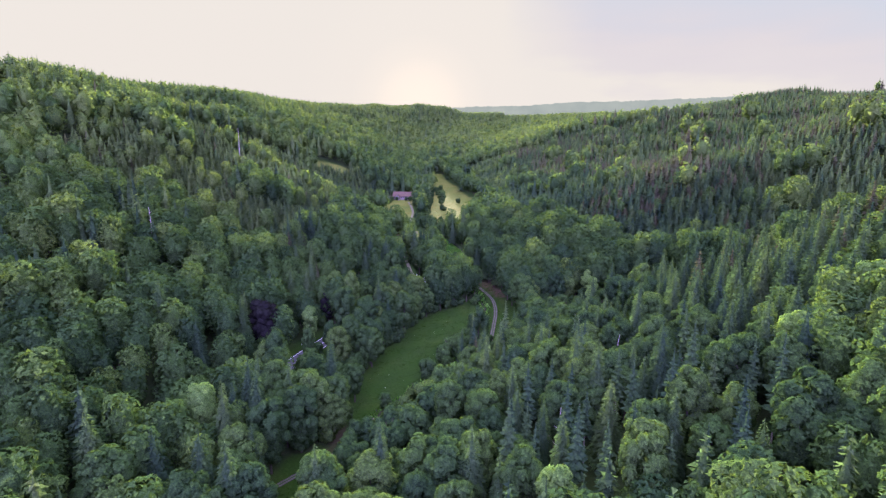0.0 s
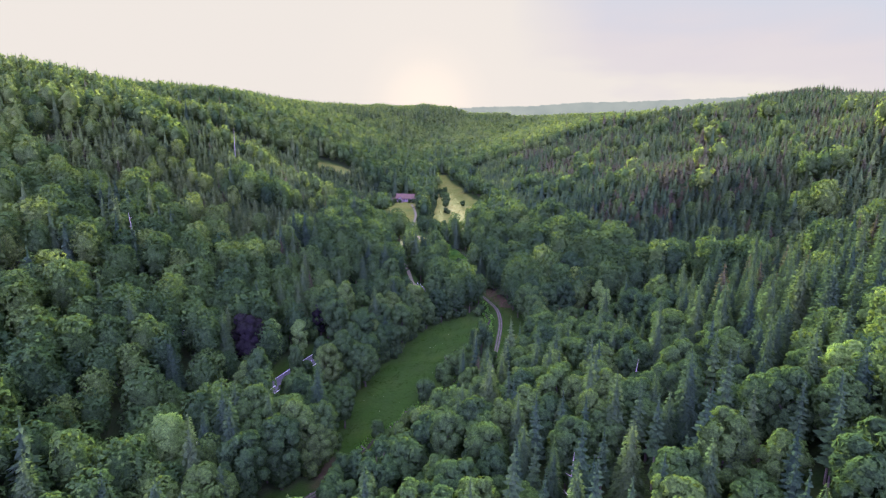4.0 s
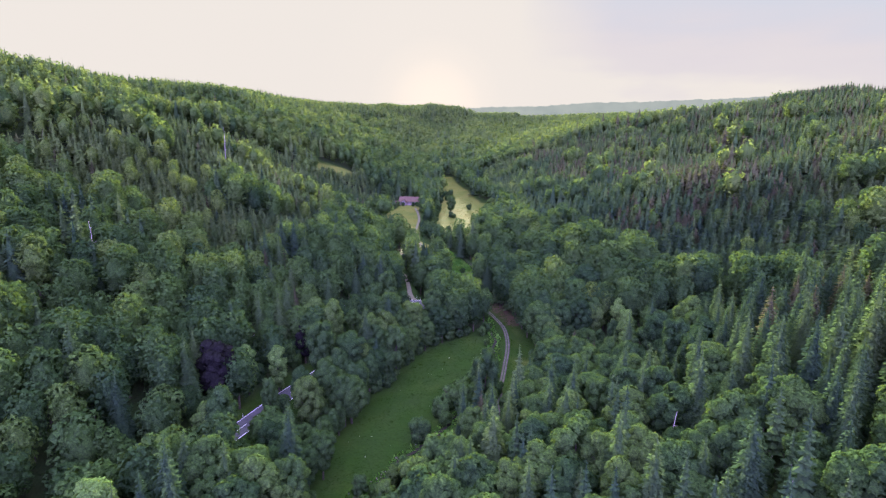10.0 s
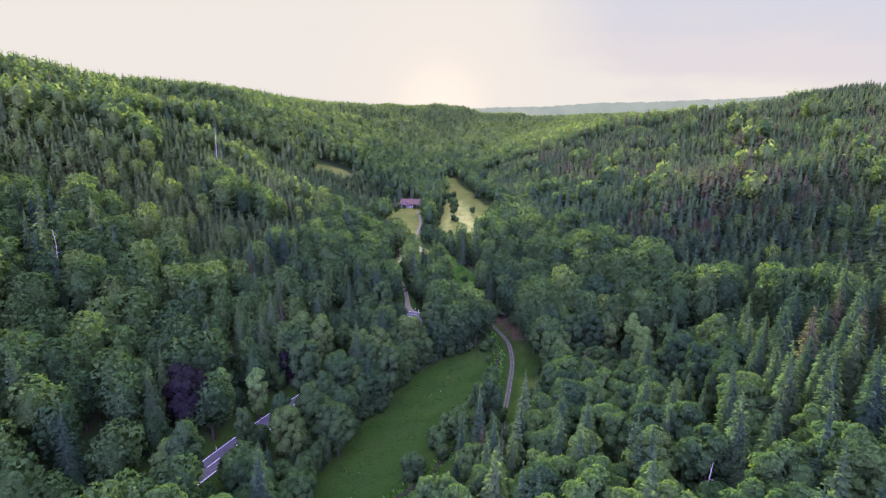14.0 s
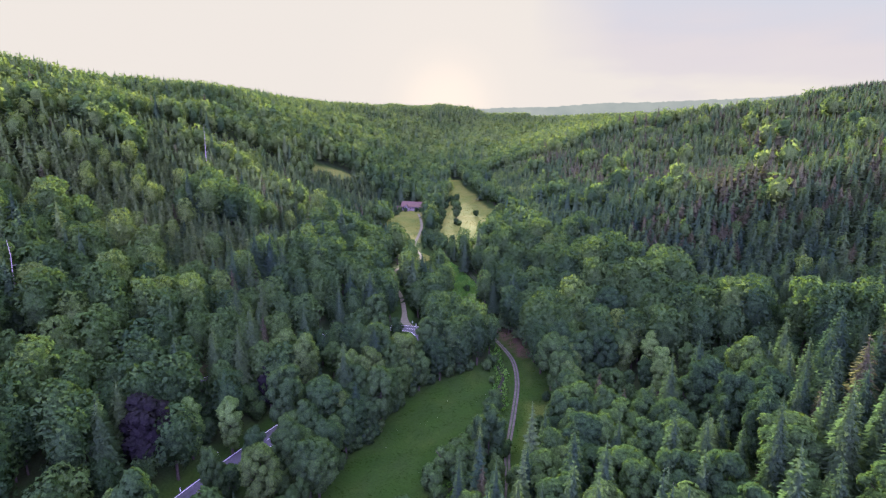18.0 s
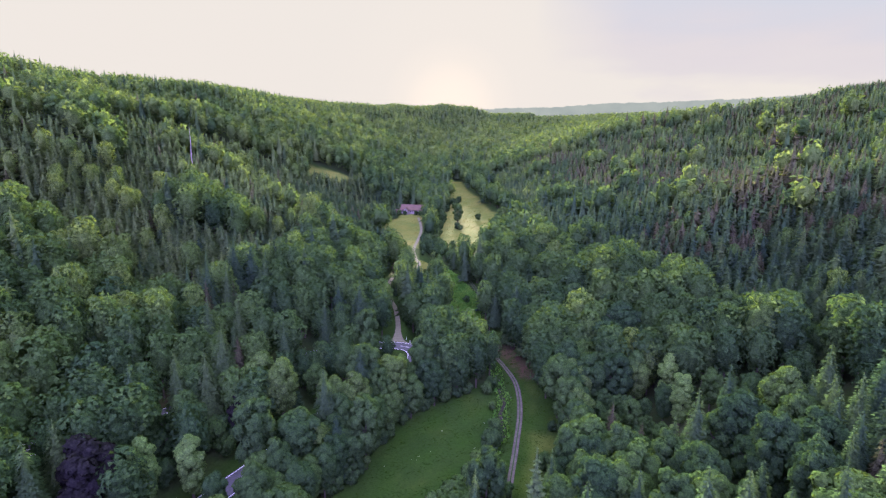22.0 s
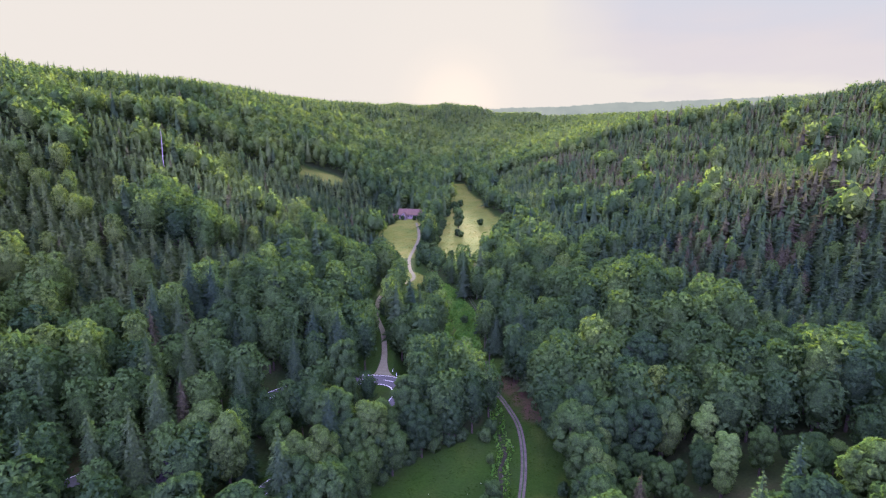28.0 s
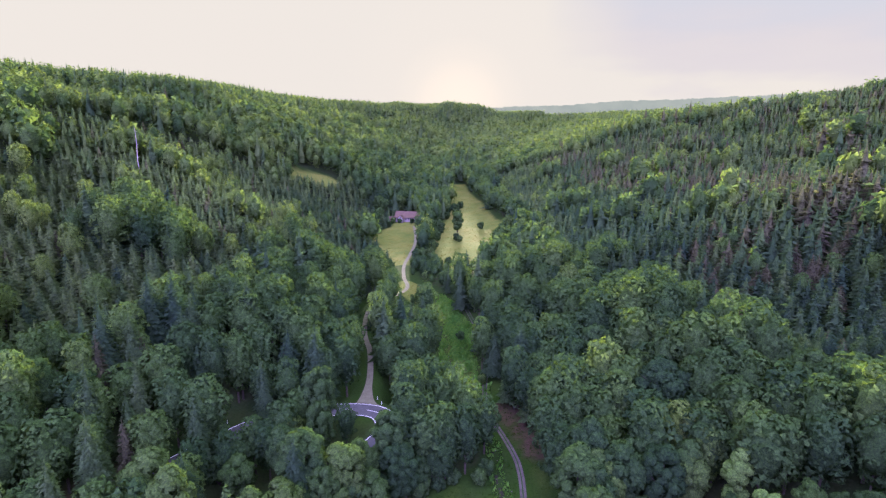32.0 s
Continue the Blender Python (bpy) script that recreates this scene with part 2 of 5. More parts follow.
# ---- the valley ----
smooth = lambda a, b, v: (lambda t: t * t * (3 - 2 * t))(np.clip((v - a) / (b - a), 0, 1))
curve_of = lambda ys, vs: (lambda y: np.interp(y, ys, vs))
FLOOR_Y = (-400, 100, 150, 180, 210, 265, 300, 345, 385, 450, 545, 620, 760, 900, 1200, 1500, 2400)
floor_left = curve_of(FLOOR_Y, (-60, -56, -53, -52, -51, -44, -34, -50, -62, -104, -122, -112, -118, -140, -150, -100, 0))
floor_right = curve_of(FLOOR_Y, (-28, -30, -19, -5, 9, 12, 0, -16, -30, -34, -42, -56, -84, -60, 0, 100, 200))
floor_z = curve_of((-400, 265, 300, 345, 385, 450, 545, 640, 760, 900, 1200, 1500, 1800, 2600), (-6, 0, 2.5, 7, 12, 15, 20, 25, 36, 52, 87, 135, 143, 116))
slope_left = curve_of((200, 260, 340, 400, 500, 560, 640, 760, 900), (0.40, 0.42, 0.47, 0.52, 0.60, 0.68, 0.60, 0.54, 0.50))
slope_right = curve_of((200, 350, 500, 700), (0.38, 0.33, 0.28, 0.29))
crest_left = curve_of((-400, 300, 400, 480, 600, 870, 1200, 1600), (125, 128, 128.5, 129.5, 131.5, 136, 144, 162))
crest_right = curve_of((-400, 300, 650, 760, 900, 1100, 1500, 1700), (119, 124, 127, 112, 86, 92, 132, 132))
ROAD = [(-96, 120, 0), (-85.5, 155, 3), (-75.2, 192, 5), (-67.5, 214, 6), (-55, 246, 8), (-42, 270, 9.3), (-40, 279, 9.8), (-44, 286, 10), (-52, 287, 10.2), (-62, 283, 10.7), (-76, 273, 11.2), (-90.5, 238, 13), (-107, 206, 15.5), (-135, 180, 20), (-190, 150, 34)]
LANE = [(-50, 289.5, 10), (-52, 298, 10.5), (-55, 310, 11), (-60, 325, 12.5), (-67, 340, 14), (-72, 365, 15.5), (-64, 395, 15.5), (-71, 418, 15.5), (-77, 442, 16), (-80, 470, 17), (-84, 500, 18), (-91, 530, 19.5), (-97, 550, 21)]
TRACK = [(-66, 108, -2), (-50, 130, -1.6), (-37, 148, -1.2), (-27, 158, -0.8), (-14, 166, -0.3), (-5, 180, 0), (-2.5, 200, 0), (-3.2, 218, 0), (-2, 240, 0.1), (-1.2, 262, 0.2), (-3, 280, 0.8), (-7.5, 292, 1.6), (-13, 302, 2.6), (-15, 306, 3)]
UPPER_TRACK = [(-15, 306, 3), (-16.5, 318, 4), (-18, 336, 6.2), (-22, 355, 8.6), (-33, 385, 11.6), (-42, 410, 13)]
CREEK = [(-50, 122, -2.2), (-42, 147, -1.6), (-36, 162, -1.3), (-29, 176, -1.1), (-17, 200, -0.9), (-9.5, 224, -0.8), (-7.6, 242, -0.7), (-7, 260, -0.5), (-10, 284, 0.2), (-17, 297, 1.2), (-26, 318, 3.5), (-34, 345, 6), (-46, 385, 10.5)]


def spline(points, step):
    """A smooth line through the points, at even steps."""
    p = np.array([points[0], *points, points[-1]], float)
    out = []
    for a, b, c, d in zip(p, p[1:], p[2:], p[3:]):
        n = max(2, int(np.linalg.norm(c - b) / step))
        t = np.linspace(0, 1, n, endpoint=False)[:, None]
        out.append(0.5 * (2 * b + (c - a) * t + (2 * a - 5 * b + 4 * c - d) * t ** 2 + (3 * b - a - 3 * c + d) * t ** 3))
    return np.vstack([*out, p[-1:]])


CREEK = [(x + 0.9 * math.sin(y * 0.31) + 0.6 * math.sin(y * 0.77 + 1), y, z) for x, y, z in spline(CREEK, 4.0)]
road_line, lane_line, track_line, creek_line = (spline(p, 2.0) for p in (ROAD, LANE, TRACK + UPPER_TRACK[1:], CREEK))


def near_line(x, y, line):
    """How far each place is from the line, and the line's height there."""
    best, high = np.full(x.shape, 1e9), np.zeros(x.shape)
    for px, py, pz in line:
        d = (x - px) ** 2 + (y - py) ** 2
        hit = d < best
        best[hit], high[hit] = d[hit], pz
    return np.sqrt(best), high


def wave(x, y, seed, size):
    """Smooth unevenness between -1 and 1."""
    r = np.random.RandomState(seed)
    total = np.zeros(np.shape(x))
    for k in range(5):
        a, w, q = r.uniform(0, 6.28), r.uniform(0.7, 1.8) / size * 6.28, r.uniform(0, 6.28)
        total = total + np.sin((np.cos(a) * x + np.sin(a) * y) * w + q)
    return total / 3.2


def hills(x, y):
    l, r, base = floor_left(y), floor_right(y), floor_z(y)
    up = lambda s: np.sqrt(np.maximum(s, 0) ** 2 + 225) - 15
    soft_min = lambda a, b, k: -k * np.log(np.exp(-a / k) + np.exp(-b / k))
    left = soft_min(base + slope_left(y) * up(l - x), crest_left(y) + 0.0 * x, 9.0) - 0.10 * np.maximum(-370 - x, 0)
    right = soft_min(base + slope_right(y) * up(x - r), crest_right(y) + 0.07 * np.clip(x - 230, 0, 130), 9.0) - 0.06 * np.maximum(x - 360, 0)
    z = np.where(x < (l + r) / 2, left, right)
    # a level terrace with a hay meadow high on the sunny side
    k = 1 - smooth(0.7, 1.6, np.hypot((x + 180) / 24, (y - 560) / 26))
    z = z * (1 - k) + k * (55 + 0.25 * (-180 - x) + 0.1 * (y - 560))
    high = smooth(4, 30, z - base) * (1 - k)
    return z + high * (3.0 * wave(x, y, 3, 160) + 1.2 * wave(x, y, 4, 45)) + (1 - high) * 0.25 * wave(x, y, 5, 30)


def ground_height(x, y):
    x, y = np.asarray(x, float), np.asarray(y, float)
    z = hills(x, y)
    for line, flat, fade, sink in ((road_line, 4.5, 14, 0.12), (lane_line, 2.2, 8, 0.12), (track_line, 1.6, 6, 0.08)):
        d, h = near_line(x, y, line)
        k = 1 - smooth(flat, fade, d)
        z = z * (1 - k) + (h - sink) * k
    d, h = near_line(x, y, creek_line)
    k = 1 - smooth(0.4, 2.2, d)
    return z * (1 - k) + np.minimum(z, h - 0.35) * k


# Grass without trees
meadow_left = curve_of((90, 115, 125, 140, 160, 171, 208, 222, 247, 256, 264, 276), (-58, -57, -56, -52, -49, -50, -48, -43, -38, -34, -26, -13))
far_right_l = curve_of((440, 466, 500, 545, 600, 635, 650, 700, 760), (-56, -68, -73, -76, -79, -80, -86, -95, -99))
far_right_r = curve_of((440, 450, 485, 519, 540, 564, 580, 660, 704, 760), (-45, -38, -30, -28, -24, -22, -34, -54, -71, -85))
far_left_l = curve_of((440, 457, 477, 506, 530, 546, 580), (-82, -94, -106, -119, -121, -118, -115))
far_left_r = curve_of((440, 470, 500, 530, 575), (-73, -78, -83, -88, -92))


def between(x, y, lo, hi, y0, y1, soft=2.0):
    return smooth(0, soft, x - lo(y)) * smooth(0, soft, hi(y) - x) * smooth(0, soft, y - y0) * smooth(0, soft, y1 - y)


creek_x = curve_of(creek_line[:, 1], creek_line[:, 0])
track_x = curve_of(track_line[:, 1], track_line[:, 0])
verge_r = curve_of((205, 225, 246, 265, 280, 293, 312, 330), (2, 10, 13.5, 10.5, 5, 1, -9, -16))
green_l = curve_of((320, 333, 383, 400), (-32, -36, -48, -54))
green_r = curve_of((320, 325, 357, 384, 400), (-18, -19, -23, -36, -46))


def lush_grass(x, y):
    a = between(x, y, meadow_left, creek_x, 152, 277)
    b = between(x, y, creek_x, verge_r, 206, 322)
    c = between(x, y, green_l, green_r, 318, 398)
    d = between(x, y, lambda v: meadow_left(v) - 1, lambda v: creek_x(v) + 1, 100, 134)
    return np.maximum.reduce([a, b, c, d])


def dry_grass(x, y):
    a = between(x, y, far_left_l, far_left_r, 442, 580)
    b = between(x, y, far_right_l, far_right_r, 441, 760)
    c = 1 - smooth(0.95, 1.25, np.hypot((x + 182) / 19, (y - 562) / 18))
    d = between(x, y, lambda v: -72 + 0 * v, lambda v: -55 + 0 * v, 384, 412)
    return np.maximum.reduce([a, b, c, d])


def open_ground(x, y):
    """True where no tree stands."""
    o = (lush_grass(x, y) > 0.25) | (dry_grass(x, y) > 0.25)
    for line, w in ((lane_line, 3.6), (creek_line, 2.0)):
        o |= near_line(x, y, line)[0] < w
    o |= near_line(x, y, road_line)[0] < np.where((x > -75) & (y > 203) & (y < 262) | (x < -60) & (y > 224), 3.3, 4.3)
    o |= (near_line(x, y, lane_line)[0] < 5.2) & (y < 322)
    o |= near_line(x, y, track_line)[0] < np.where((y > 206) & (y < 304), 3.0, 1.0)
    for cx, cy, r in ((-106, 566, 17), (-46, 276, 5.5), (-73, 175, 4.5), (-68.5, 187, 4), (-69.5, 195, 3), (-86, 226, 3), (-77.5, 213, 4), (51, 243, 4.2), (49, 237, 3.6)):
        o |= np.hypot(x - cx, y - cy) < r
    # thin strip between brook and track
    strip = (x > creek_x(y)) & (x < -11) & (y > 172) & (y < 222)
    return o | (strip & (wave(x, y, 51, 14) > -0.25))


def mesh_of(name, verts, sizes, corners, mats=(), index=None, smooth_shade=False, facing=None, **attributes):
    """One mesh from plain arrays."""
    me = bpy.data.meshes.new(name)
    verts, sizes, corners = np.asarray(verts, np.float32), np.asarray(sizes, np.int32), np.asarray(corners, np.int32)
    me.vertices.add(len(verts)), me.loops.add(len(corners)), me.polygons.add(len(sizes))
    me.vertices.foreach_set("co", verts.ravel())
    me.loops.foreach_set("vertex_index", corners)
    me.polygons.foreach_set("loop_start", np.concatenate([[0], np.cumsum(sizes)[:-1]]).astype(np.int32))
    if index is not None:
        me.polygons.foreach_set("material_index", np.asarray(index, np.int32))
    me.polygons.foreach_set("use_smooth", np.full(len(sizes), smooth_shade or facing is not None))
    for key, values in attributes.items():
        domain = "FACE" if len(values) == len(sizes) else "POINT"
        me.attributes.new(key, "FLOAT", domain).data.foreach_set("value", np.asarray(values, np.float32))
    for m in mats:
        me.materials.append(m)
    me.update(calc_edges=True)
    if facing is not None:
        me.normals_split_custom_set_from_vertices(np.asarray(facing, np.float32))
    return me


def part(name, me, parent, label=""):
    ob = new(name, me)
    ob.parent = parent
    return tagged(ob, label)


def sheet(name, xs, ys, height, mats, **layers):
    X, Y = np.meshgrid(xs, ys)
    v = np.stack([X, Y, height(X, Y)], -1).reshape(-1, 3)
    n = len(xs)
    i = (np.arange(len(ys) - 1)[:, None] * n + np.arange(n - 1)[None]).ravel()
    corners = np.stack([i, i + 1, i + n + 1, i + n], 1).ravel()
    values = {k: f(X, Y).ravel() for k, f in layers.items()}
    return mesh_of(name, v, np.full(len(i), 4), corners, mats, smooth_shade=True, **values)


def green_cover(x, y):
    """Grass and herbs, running on a little way under the trees."""
    reach = [lush_grass(x + a, y + b) for a, b in ((0, 0), (5, 0), (-5, 0), (0, 5), (0, -5), (3, 4), (-3, -4))]
    reach += [0.85 * dry_grass(x + a, y + b) for a, b in ((7, 0), (-7, 0), (0, 7), (0, -7))]
    reach.append(0.9 * (1 - smooth(6.0, 15.0, near_line(x, y, lane_line)[0])))
    reach.append(0.9 * (1 - smooth(3.0, 6.5, near_line(x, y, track_line)[0])))
    reach.append(0.9 * (1 - smooth(6.0, 13.0, near_line(x, y, road_line)[0])) * (y < 262))
    return np.maximum.reduce(reach) * (0.85 + 0.15 * wave(x, y, 9, 12))


def sun_dried(x, y):
    """The pastures, and a browner tint on the verge beyond the track."""
    verge = between(x, y, lambda v: track_x(v) + 1.5, verge_r, 212, 284, 4.0)
    weeds = 0.35 * between(x, y, green_l, green_r, 318, 398)
    return np.maximum.reduce([dry_grass(x, y), weeds, 0.42 * verge * smooth(-0.3, 0.6, wave(x, y, 12, 22))])


def red_bank(x, y):
    """Bare reddish earth beside the track, and at the foot of the lower meadow."""
    a = between(x, y, lambda v: track_x(v) + 1.6, lambda v: verge_r(v) + 4, 283, 312, 3.0)
    b = 0.6 * between(x, y, lambda v: -53 + 0 * v, lambda v: creek_x(v) + 4, 133, 152, 4.0)
    # needle litter on the cut bank above the road, and in a small clearing
    d = near_line(x, y, road_line)[0]
    c = 0.8 * smooth(4.0, 5.0, d) * smooth(11, 8, d) * (x < -85) * (y < 250) * (y > 198)
    e = 0.9 * (1 - smooth(3, 7, np.hypot(x - 51, y - 242)))
    return np.maximum.reduce([a, b, c, e]) * (0.6 + 0.4 * wave(x, y, 8, 6))


grid_x = np.concatenate([[-2600, -1800, -1300], np.arange(-1000, -330, 40), np.arange(-330, -135, 10), np.arange(-135, 40, 2.0), np.arange(40, 360, 10), np.arange(360, 1001, 40), [1300, 1800, 2600]])
grid_y = np.concatenate([[-2000, -1200, -700, -400], np.arange(-250, 90, 15), np.arange(90, 460, 2.0), np.arange(460, 780, 4), np.arange(780, 1700, 25), [1800, 2100, 2500, 3200, 4200]])
ground = tagged(new("ground", sheet("ground", grid_x, grid_y, ground_height, [ground_mat], lush=green_cover, dry=sun_dried, soil=red_bank)), "wooded valley floor with meadows and leaf litter slopes", "ground", kind="structure")


# ---- ways and water ----
def ribbon(name, line, left, right, mats, lift=0.0, dashes=None, flare=0.0):
    """A band along the line, from left to right of it in metres."""
    d = np.gradient(line[:, :2], axis=0)
    side = np.stack([d[:, 1], -d[:, 0]], 1) / np.linalg.norm(d, axis=1)[:, None]
    offs = np.linspace(left, right, 2 if right - left < 1 else 5)
    wide = (1 + flare / abs(left) * np.exp(-np.arange(len(line)) / 2.5))[:, None]
    rows = [np.column_stack([line[:, :2] + side * o * wide, line[:, 2] + lift]) for o in offs]
    v = np.stack(rows, 1).reshape(-1, 3)
    n, faces = len(offs), []
    for i in range(len(line) - 1):
        if dashes and (i // dashes) % 2:
            continue
        for k in range(n - 1):
            a = i * n + k
            faces.append((a, a + 1, a + n + 1, a + n))
    return mesh_of(name, v, np.full(len(faces), 4), np.array(faces).ravel(), mats, smooth_shade=True)


road_fine = spline(ROAD, 1.0)
road = tagged(new("road", ribbon("road", road_fine, -3.6, 3.6, [asphalt], 0.0)), "grey asphalt country road with a hairpin bend", "road", kind="structure")
for off in (-3.25, 3.25):
    part("edge_line", ribbon("edge_line", road_fine, off - 0.09, off + 0.09, [road_paint], 0.012), road, "white painted edge line")
part("centre_line", ribbon("centre_line", road_fine, -0.09, 0.09, [road_paint], 0.012, dashes=4), road, "dashed white centre line")
lane = tagged(new("lane", ribbon("lane", spline(LANE, 1.5), -1.0, 1.0, [gravel], 0.01, flare=3.8)), "pale gravel lane climbing from the road", "lane", kind="structure")
track = tagged(new("track", ribbon("track", spline(TRACK, 1.5), -0.85, 0.85, [track_gravel], 0.02)), "narrow gravel farm track with a grassy middle strip", "track", kind="structure")
part("grass_strip", ribbon("grass_strip", spline(TRACK, 1.5), -0.17, 0.17, [verge_grass], 0.05), track, "strip of short grass between wheel ruts")
brook = tagged(new("brook", ribbon("brook", spline(CREEK, 1.2), -0.5, 0.5, [water], 0.03)), "narrow dark brook winding through the meadow", "brook", kind="structure")
upper_track = tagged(new("upper_track", ribbon("upper_track", spline(UPPER_TRACK, 1.5), -0.35, 0.35, [verge_grass], 0.03)), "overgrown grassy track with two wheel ruts", "track", kind="structure")
for off in (-0.65, 0.65):
    part("wheel_rut", ribbon("wheel_rut", spline(UPPER_TRACK, 1.5), off - 0.12, off + 0.12, [track_gravel], 0.045), upper_track, "pale stony wheel rut")


# ---- trees ----
def outward(tri, facing):
    """Three-cornered pieces turned to face outwards, with the rounded normals of the crown they clothe."""
    n = len(tri)
    flat = np.cross(tri[:, 1] - tri[:, 0], tri[:, 2] - tri[:, 0])
    wrong = (flat * facing).sum(1) < 0
    tri[wrong] = tri[wrong][:, ::-1]
    facing = facing / (np.linalg.norm(facing, axis=1)[:, None] + 1e-9)
    return tri.reshape(-1, 3), np.full(n, 3), np.arange(3 * n), np.repeat(facing, 3, axis=0)


def cards(centres, normals, size, rng, facing=None):
    """Small leaf sprays: three-cornered pieces that face along their normals."""
    n = len(centres)
    u = np.cross(normals, rng.normal(size=(n, 3)))
    u /= np.linalg.norm(u, axis=1)[:, None] + 1e-9
    w = np.cross(normals, u)
    s = size * rng.uniform(0.65, 1.35, (n, 1))
    j = lambda: rng.uniform(0.7, 1.2, (n, 1))
    tri = np.stack([centres + u * s * 0.75 * j(), centres + (-0.45 * u + 0.62 * w) * s * j(), centres + (-0.45 * u - 0.62 * w) * s * j()], 1)
    soft = normals if facing is None else facing * (0.66 if size < 1.2 else 0.85) + normals * (0.34 if size < 1.2 else 0.15)
    return outward(tri, soft)


def merged(pieces):
    """Joins (verts, sizes, corners) pieces, with a material index for each."""
    v, s, c, m, f, base = [], [], [], [], [], 0
    for (pv, ps, pc, *facing), mat in pieces:
        v.append(pv), s.append(ps), c.append(np.asarray(pc) + base), m.append(np.full(len(ps), mat))
        f.append(facing[0] if facing else np.zeros((len(pv), 3)))
        base += len(pv)
    return np.vstack(v), np.concatenate(s), np.concatenate(c), np.concatenate(m), np.vstack(f)


def tube(line, radii, sides=6):
    """A tapered limb along a line of places."""
    line, radii = np.asarray(line, float), np.asarray(radii, float)
    d = np.gradient(line, axis=0)
    d /= np.linalg.norm(d, axis=1)[:, None]
    u = np.cross(d, (0.31, 0.95, 0.07))
    u /= np.linalg.norm(u, axis=1)[:, None]
    w = np.cross(d, u)
    a = np.arange(sides) * 2 * np.pi / sides
    v = (line[:, None] + radii[:, None, None] * (np.cos(a)[None, :, None] * u[:, None] + np.sin(a)[None, :, None] * w[:, None])).reshape(-1, 3)
    f = [(i * sides + k, i * sides + (k + 1) % sides, (i + 1) * sides + (k + 1) % sides, (i + 1) * sides + k) for i in range(len(line) - 1) for k in range(sides)]
    return v, np.full(len(f), 4), np.array(f).ravel()


def blob(centre, radius, rng, level=1):
    bm = bmesh.new()
    bmesh.ops.create_icosphere(bm, subdivisions=level, radius=1.0)
    v = np.array([x.co[:] for x in bm.verts])
    f = np.array([[x.index for x in p.verts] for p in bm.faces])
    bm.free()
    round_off = v / np.linalg.norm(v, axis=1)[:, None]
    v = v * rng.uniform(0.86, 1.1, (len(v), 1)) * radius + centre
    return v, np.full(len(f), 3), f.ravel(), round_off


def limbs(rng, height, bole, spread, count, sides=5):
    """Trunk and main limbs of a broadleaf tree."""
    lean = rng.normal(0, 0.25, 2)
    zs = np.array([-0.6, 0.0, 0.25, 0.5, 0.72]) * height
    zs[0] = -0.6
    trunk = np.column_stack([lean[0] * zs / height, lean[1] * zs / height, zs])
    pieces = [(tube(trunk, [0.42, 0.36, 0.28, 0.2, 0.09], sides + 1), 0)]
    for k in range(count):
        a, z0 = k * 2.4 + rng.uniform(-0.4, 0.4), height * rng.uniform(bole, 0.62)
        r = spread * rng.uniform(0.6, 0.85)
        end = np.array([np.cos(a) * r, np.sin(a) * r, z0 + r * rng.uniform(0.5, 1.0)])
        start = np.array([lean[0] * z0 / height, lean[1] * z0 / height, z0])
        pieces.append((tube([start, start * 0.45 + end * 0.55 + (0, 0, -0.35), end], [0.15, 0.1, 0.04], sides), 0))
    return pieces


def broad_crown(rng, height, spread, lobes, count, size, low=0.26, core=1, lump=1.0):
    """A crown of uneven lobes, each clothed in leaf sprays."""
    mid, half = height * (low + 1) / 2, height * (1 - low) / 2
    where, radius = [], []
    for k in range(lobes):
        u = 1 - 2 * (k + 0.5) / lobes + rng.uniform(-0.12, 0.12)
        u = np.clip(u, -0.95, 0.97)
        ring = np.sqrt(1 - u * u)
        # widest in the upper half, drawn in below
        wide = spread * (0.62 + 0.25 * (1 - lump) + 0.1 * u) * rng.uniform(0.62, 1.2)
        a = k * 2.399 + rng.uniform(-0.35, 0.35)
        where.append((np.cos(a) * ring * wide, np.sin(a) * ring * wide, mid + u * half * 0.72 + rng.uniform(-0.08, 0.08) * half))
        radius.append(spread * lump * rng.uniform(0.27, 0.50))
    where, radius = np.array(where), np.array(radius)
    pick = rng.choice(lobes, count * 2, p=radius ** 2 / (radius ** 2).sum())
    d = rng.normal(size=(count * 2, 3)) + (0, 0, 0.35)
    d /= np.linalg.norm(d, axis=1)[:, None]
    c = where[pick] + d * (radius[pick] * rng.uniform(0.86, 1.08, count * 2))[:, None]
    gap = np.linalg.norm(c[:, None] - where[None], axis=2) / radius[None]
    gap[np.arange(len(c)), pick] = 9
    keep = np.flatnonzero(gap.min(1) > 0.85)[:count]
    n = d[keep] * 0.9 + rng.normal(0, 0.3, (len(keep), 3)) + (0, 0, 0.3)
    n /= np.linalg.norm(n, axis=1)[:, None]
    hub = np.array([0, 0, mid])
    outer = (c[keep] - hub) / np.array([spread, spread, half])
    pieces = [(cards(c[keep], n, size, rng, d[keep] * 0.8 + outer * 0.45), 0)]
    if core > 1:
        for w, r in zip(where, radius):
            pieces.append((blob(w, r * 0.88, rng, core - 1), 0))
    else:
        pieces.append((blob(np.array([0, 0, mid]), np.array([spread, spread, half * 1.1]) * (0.58 if lump < 1 else 0.66), rng, 2 if count > 300 else 1), 0))
    return pieces


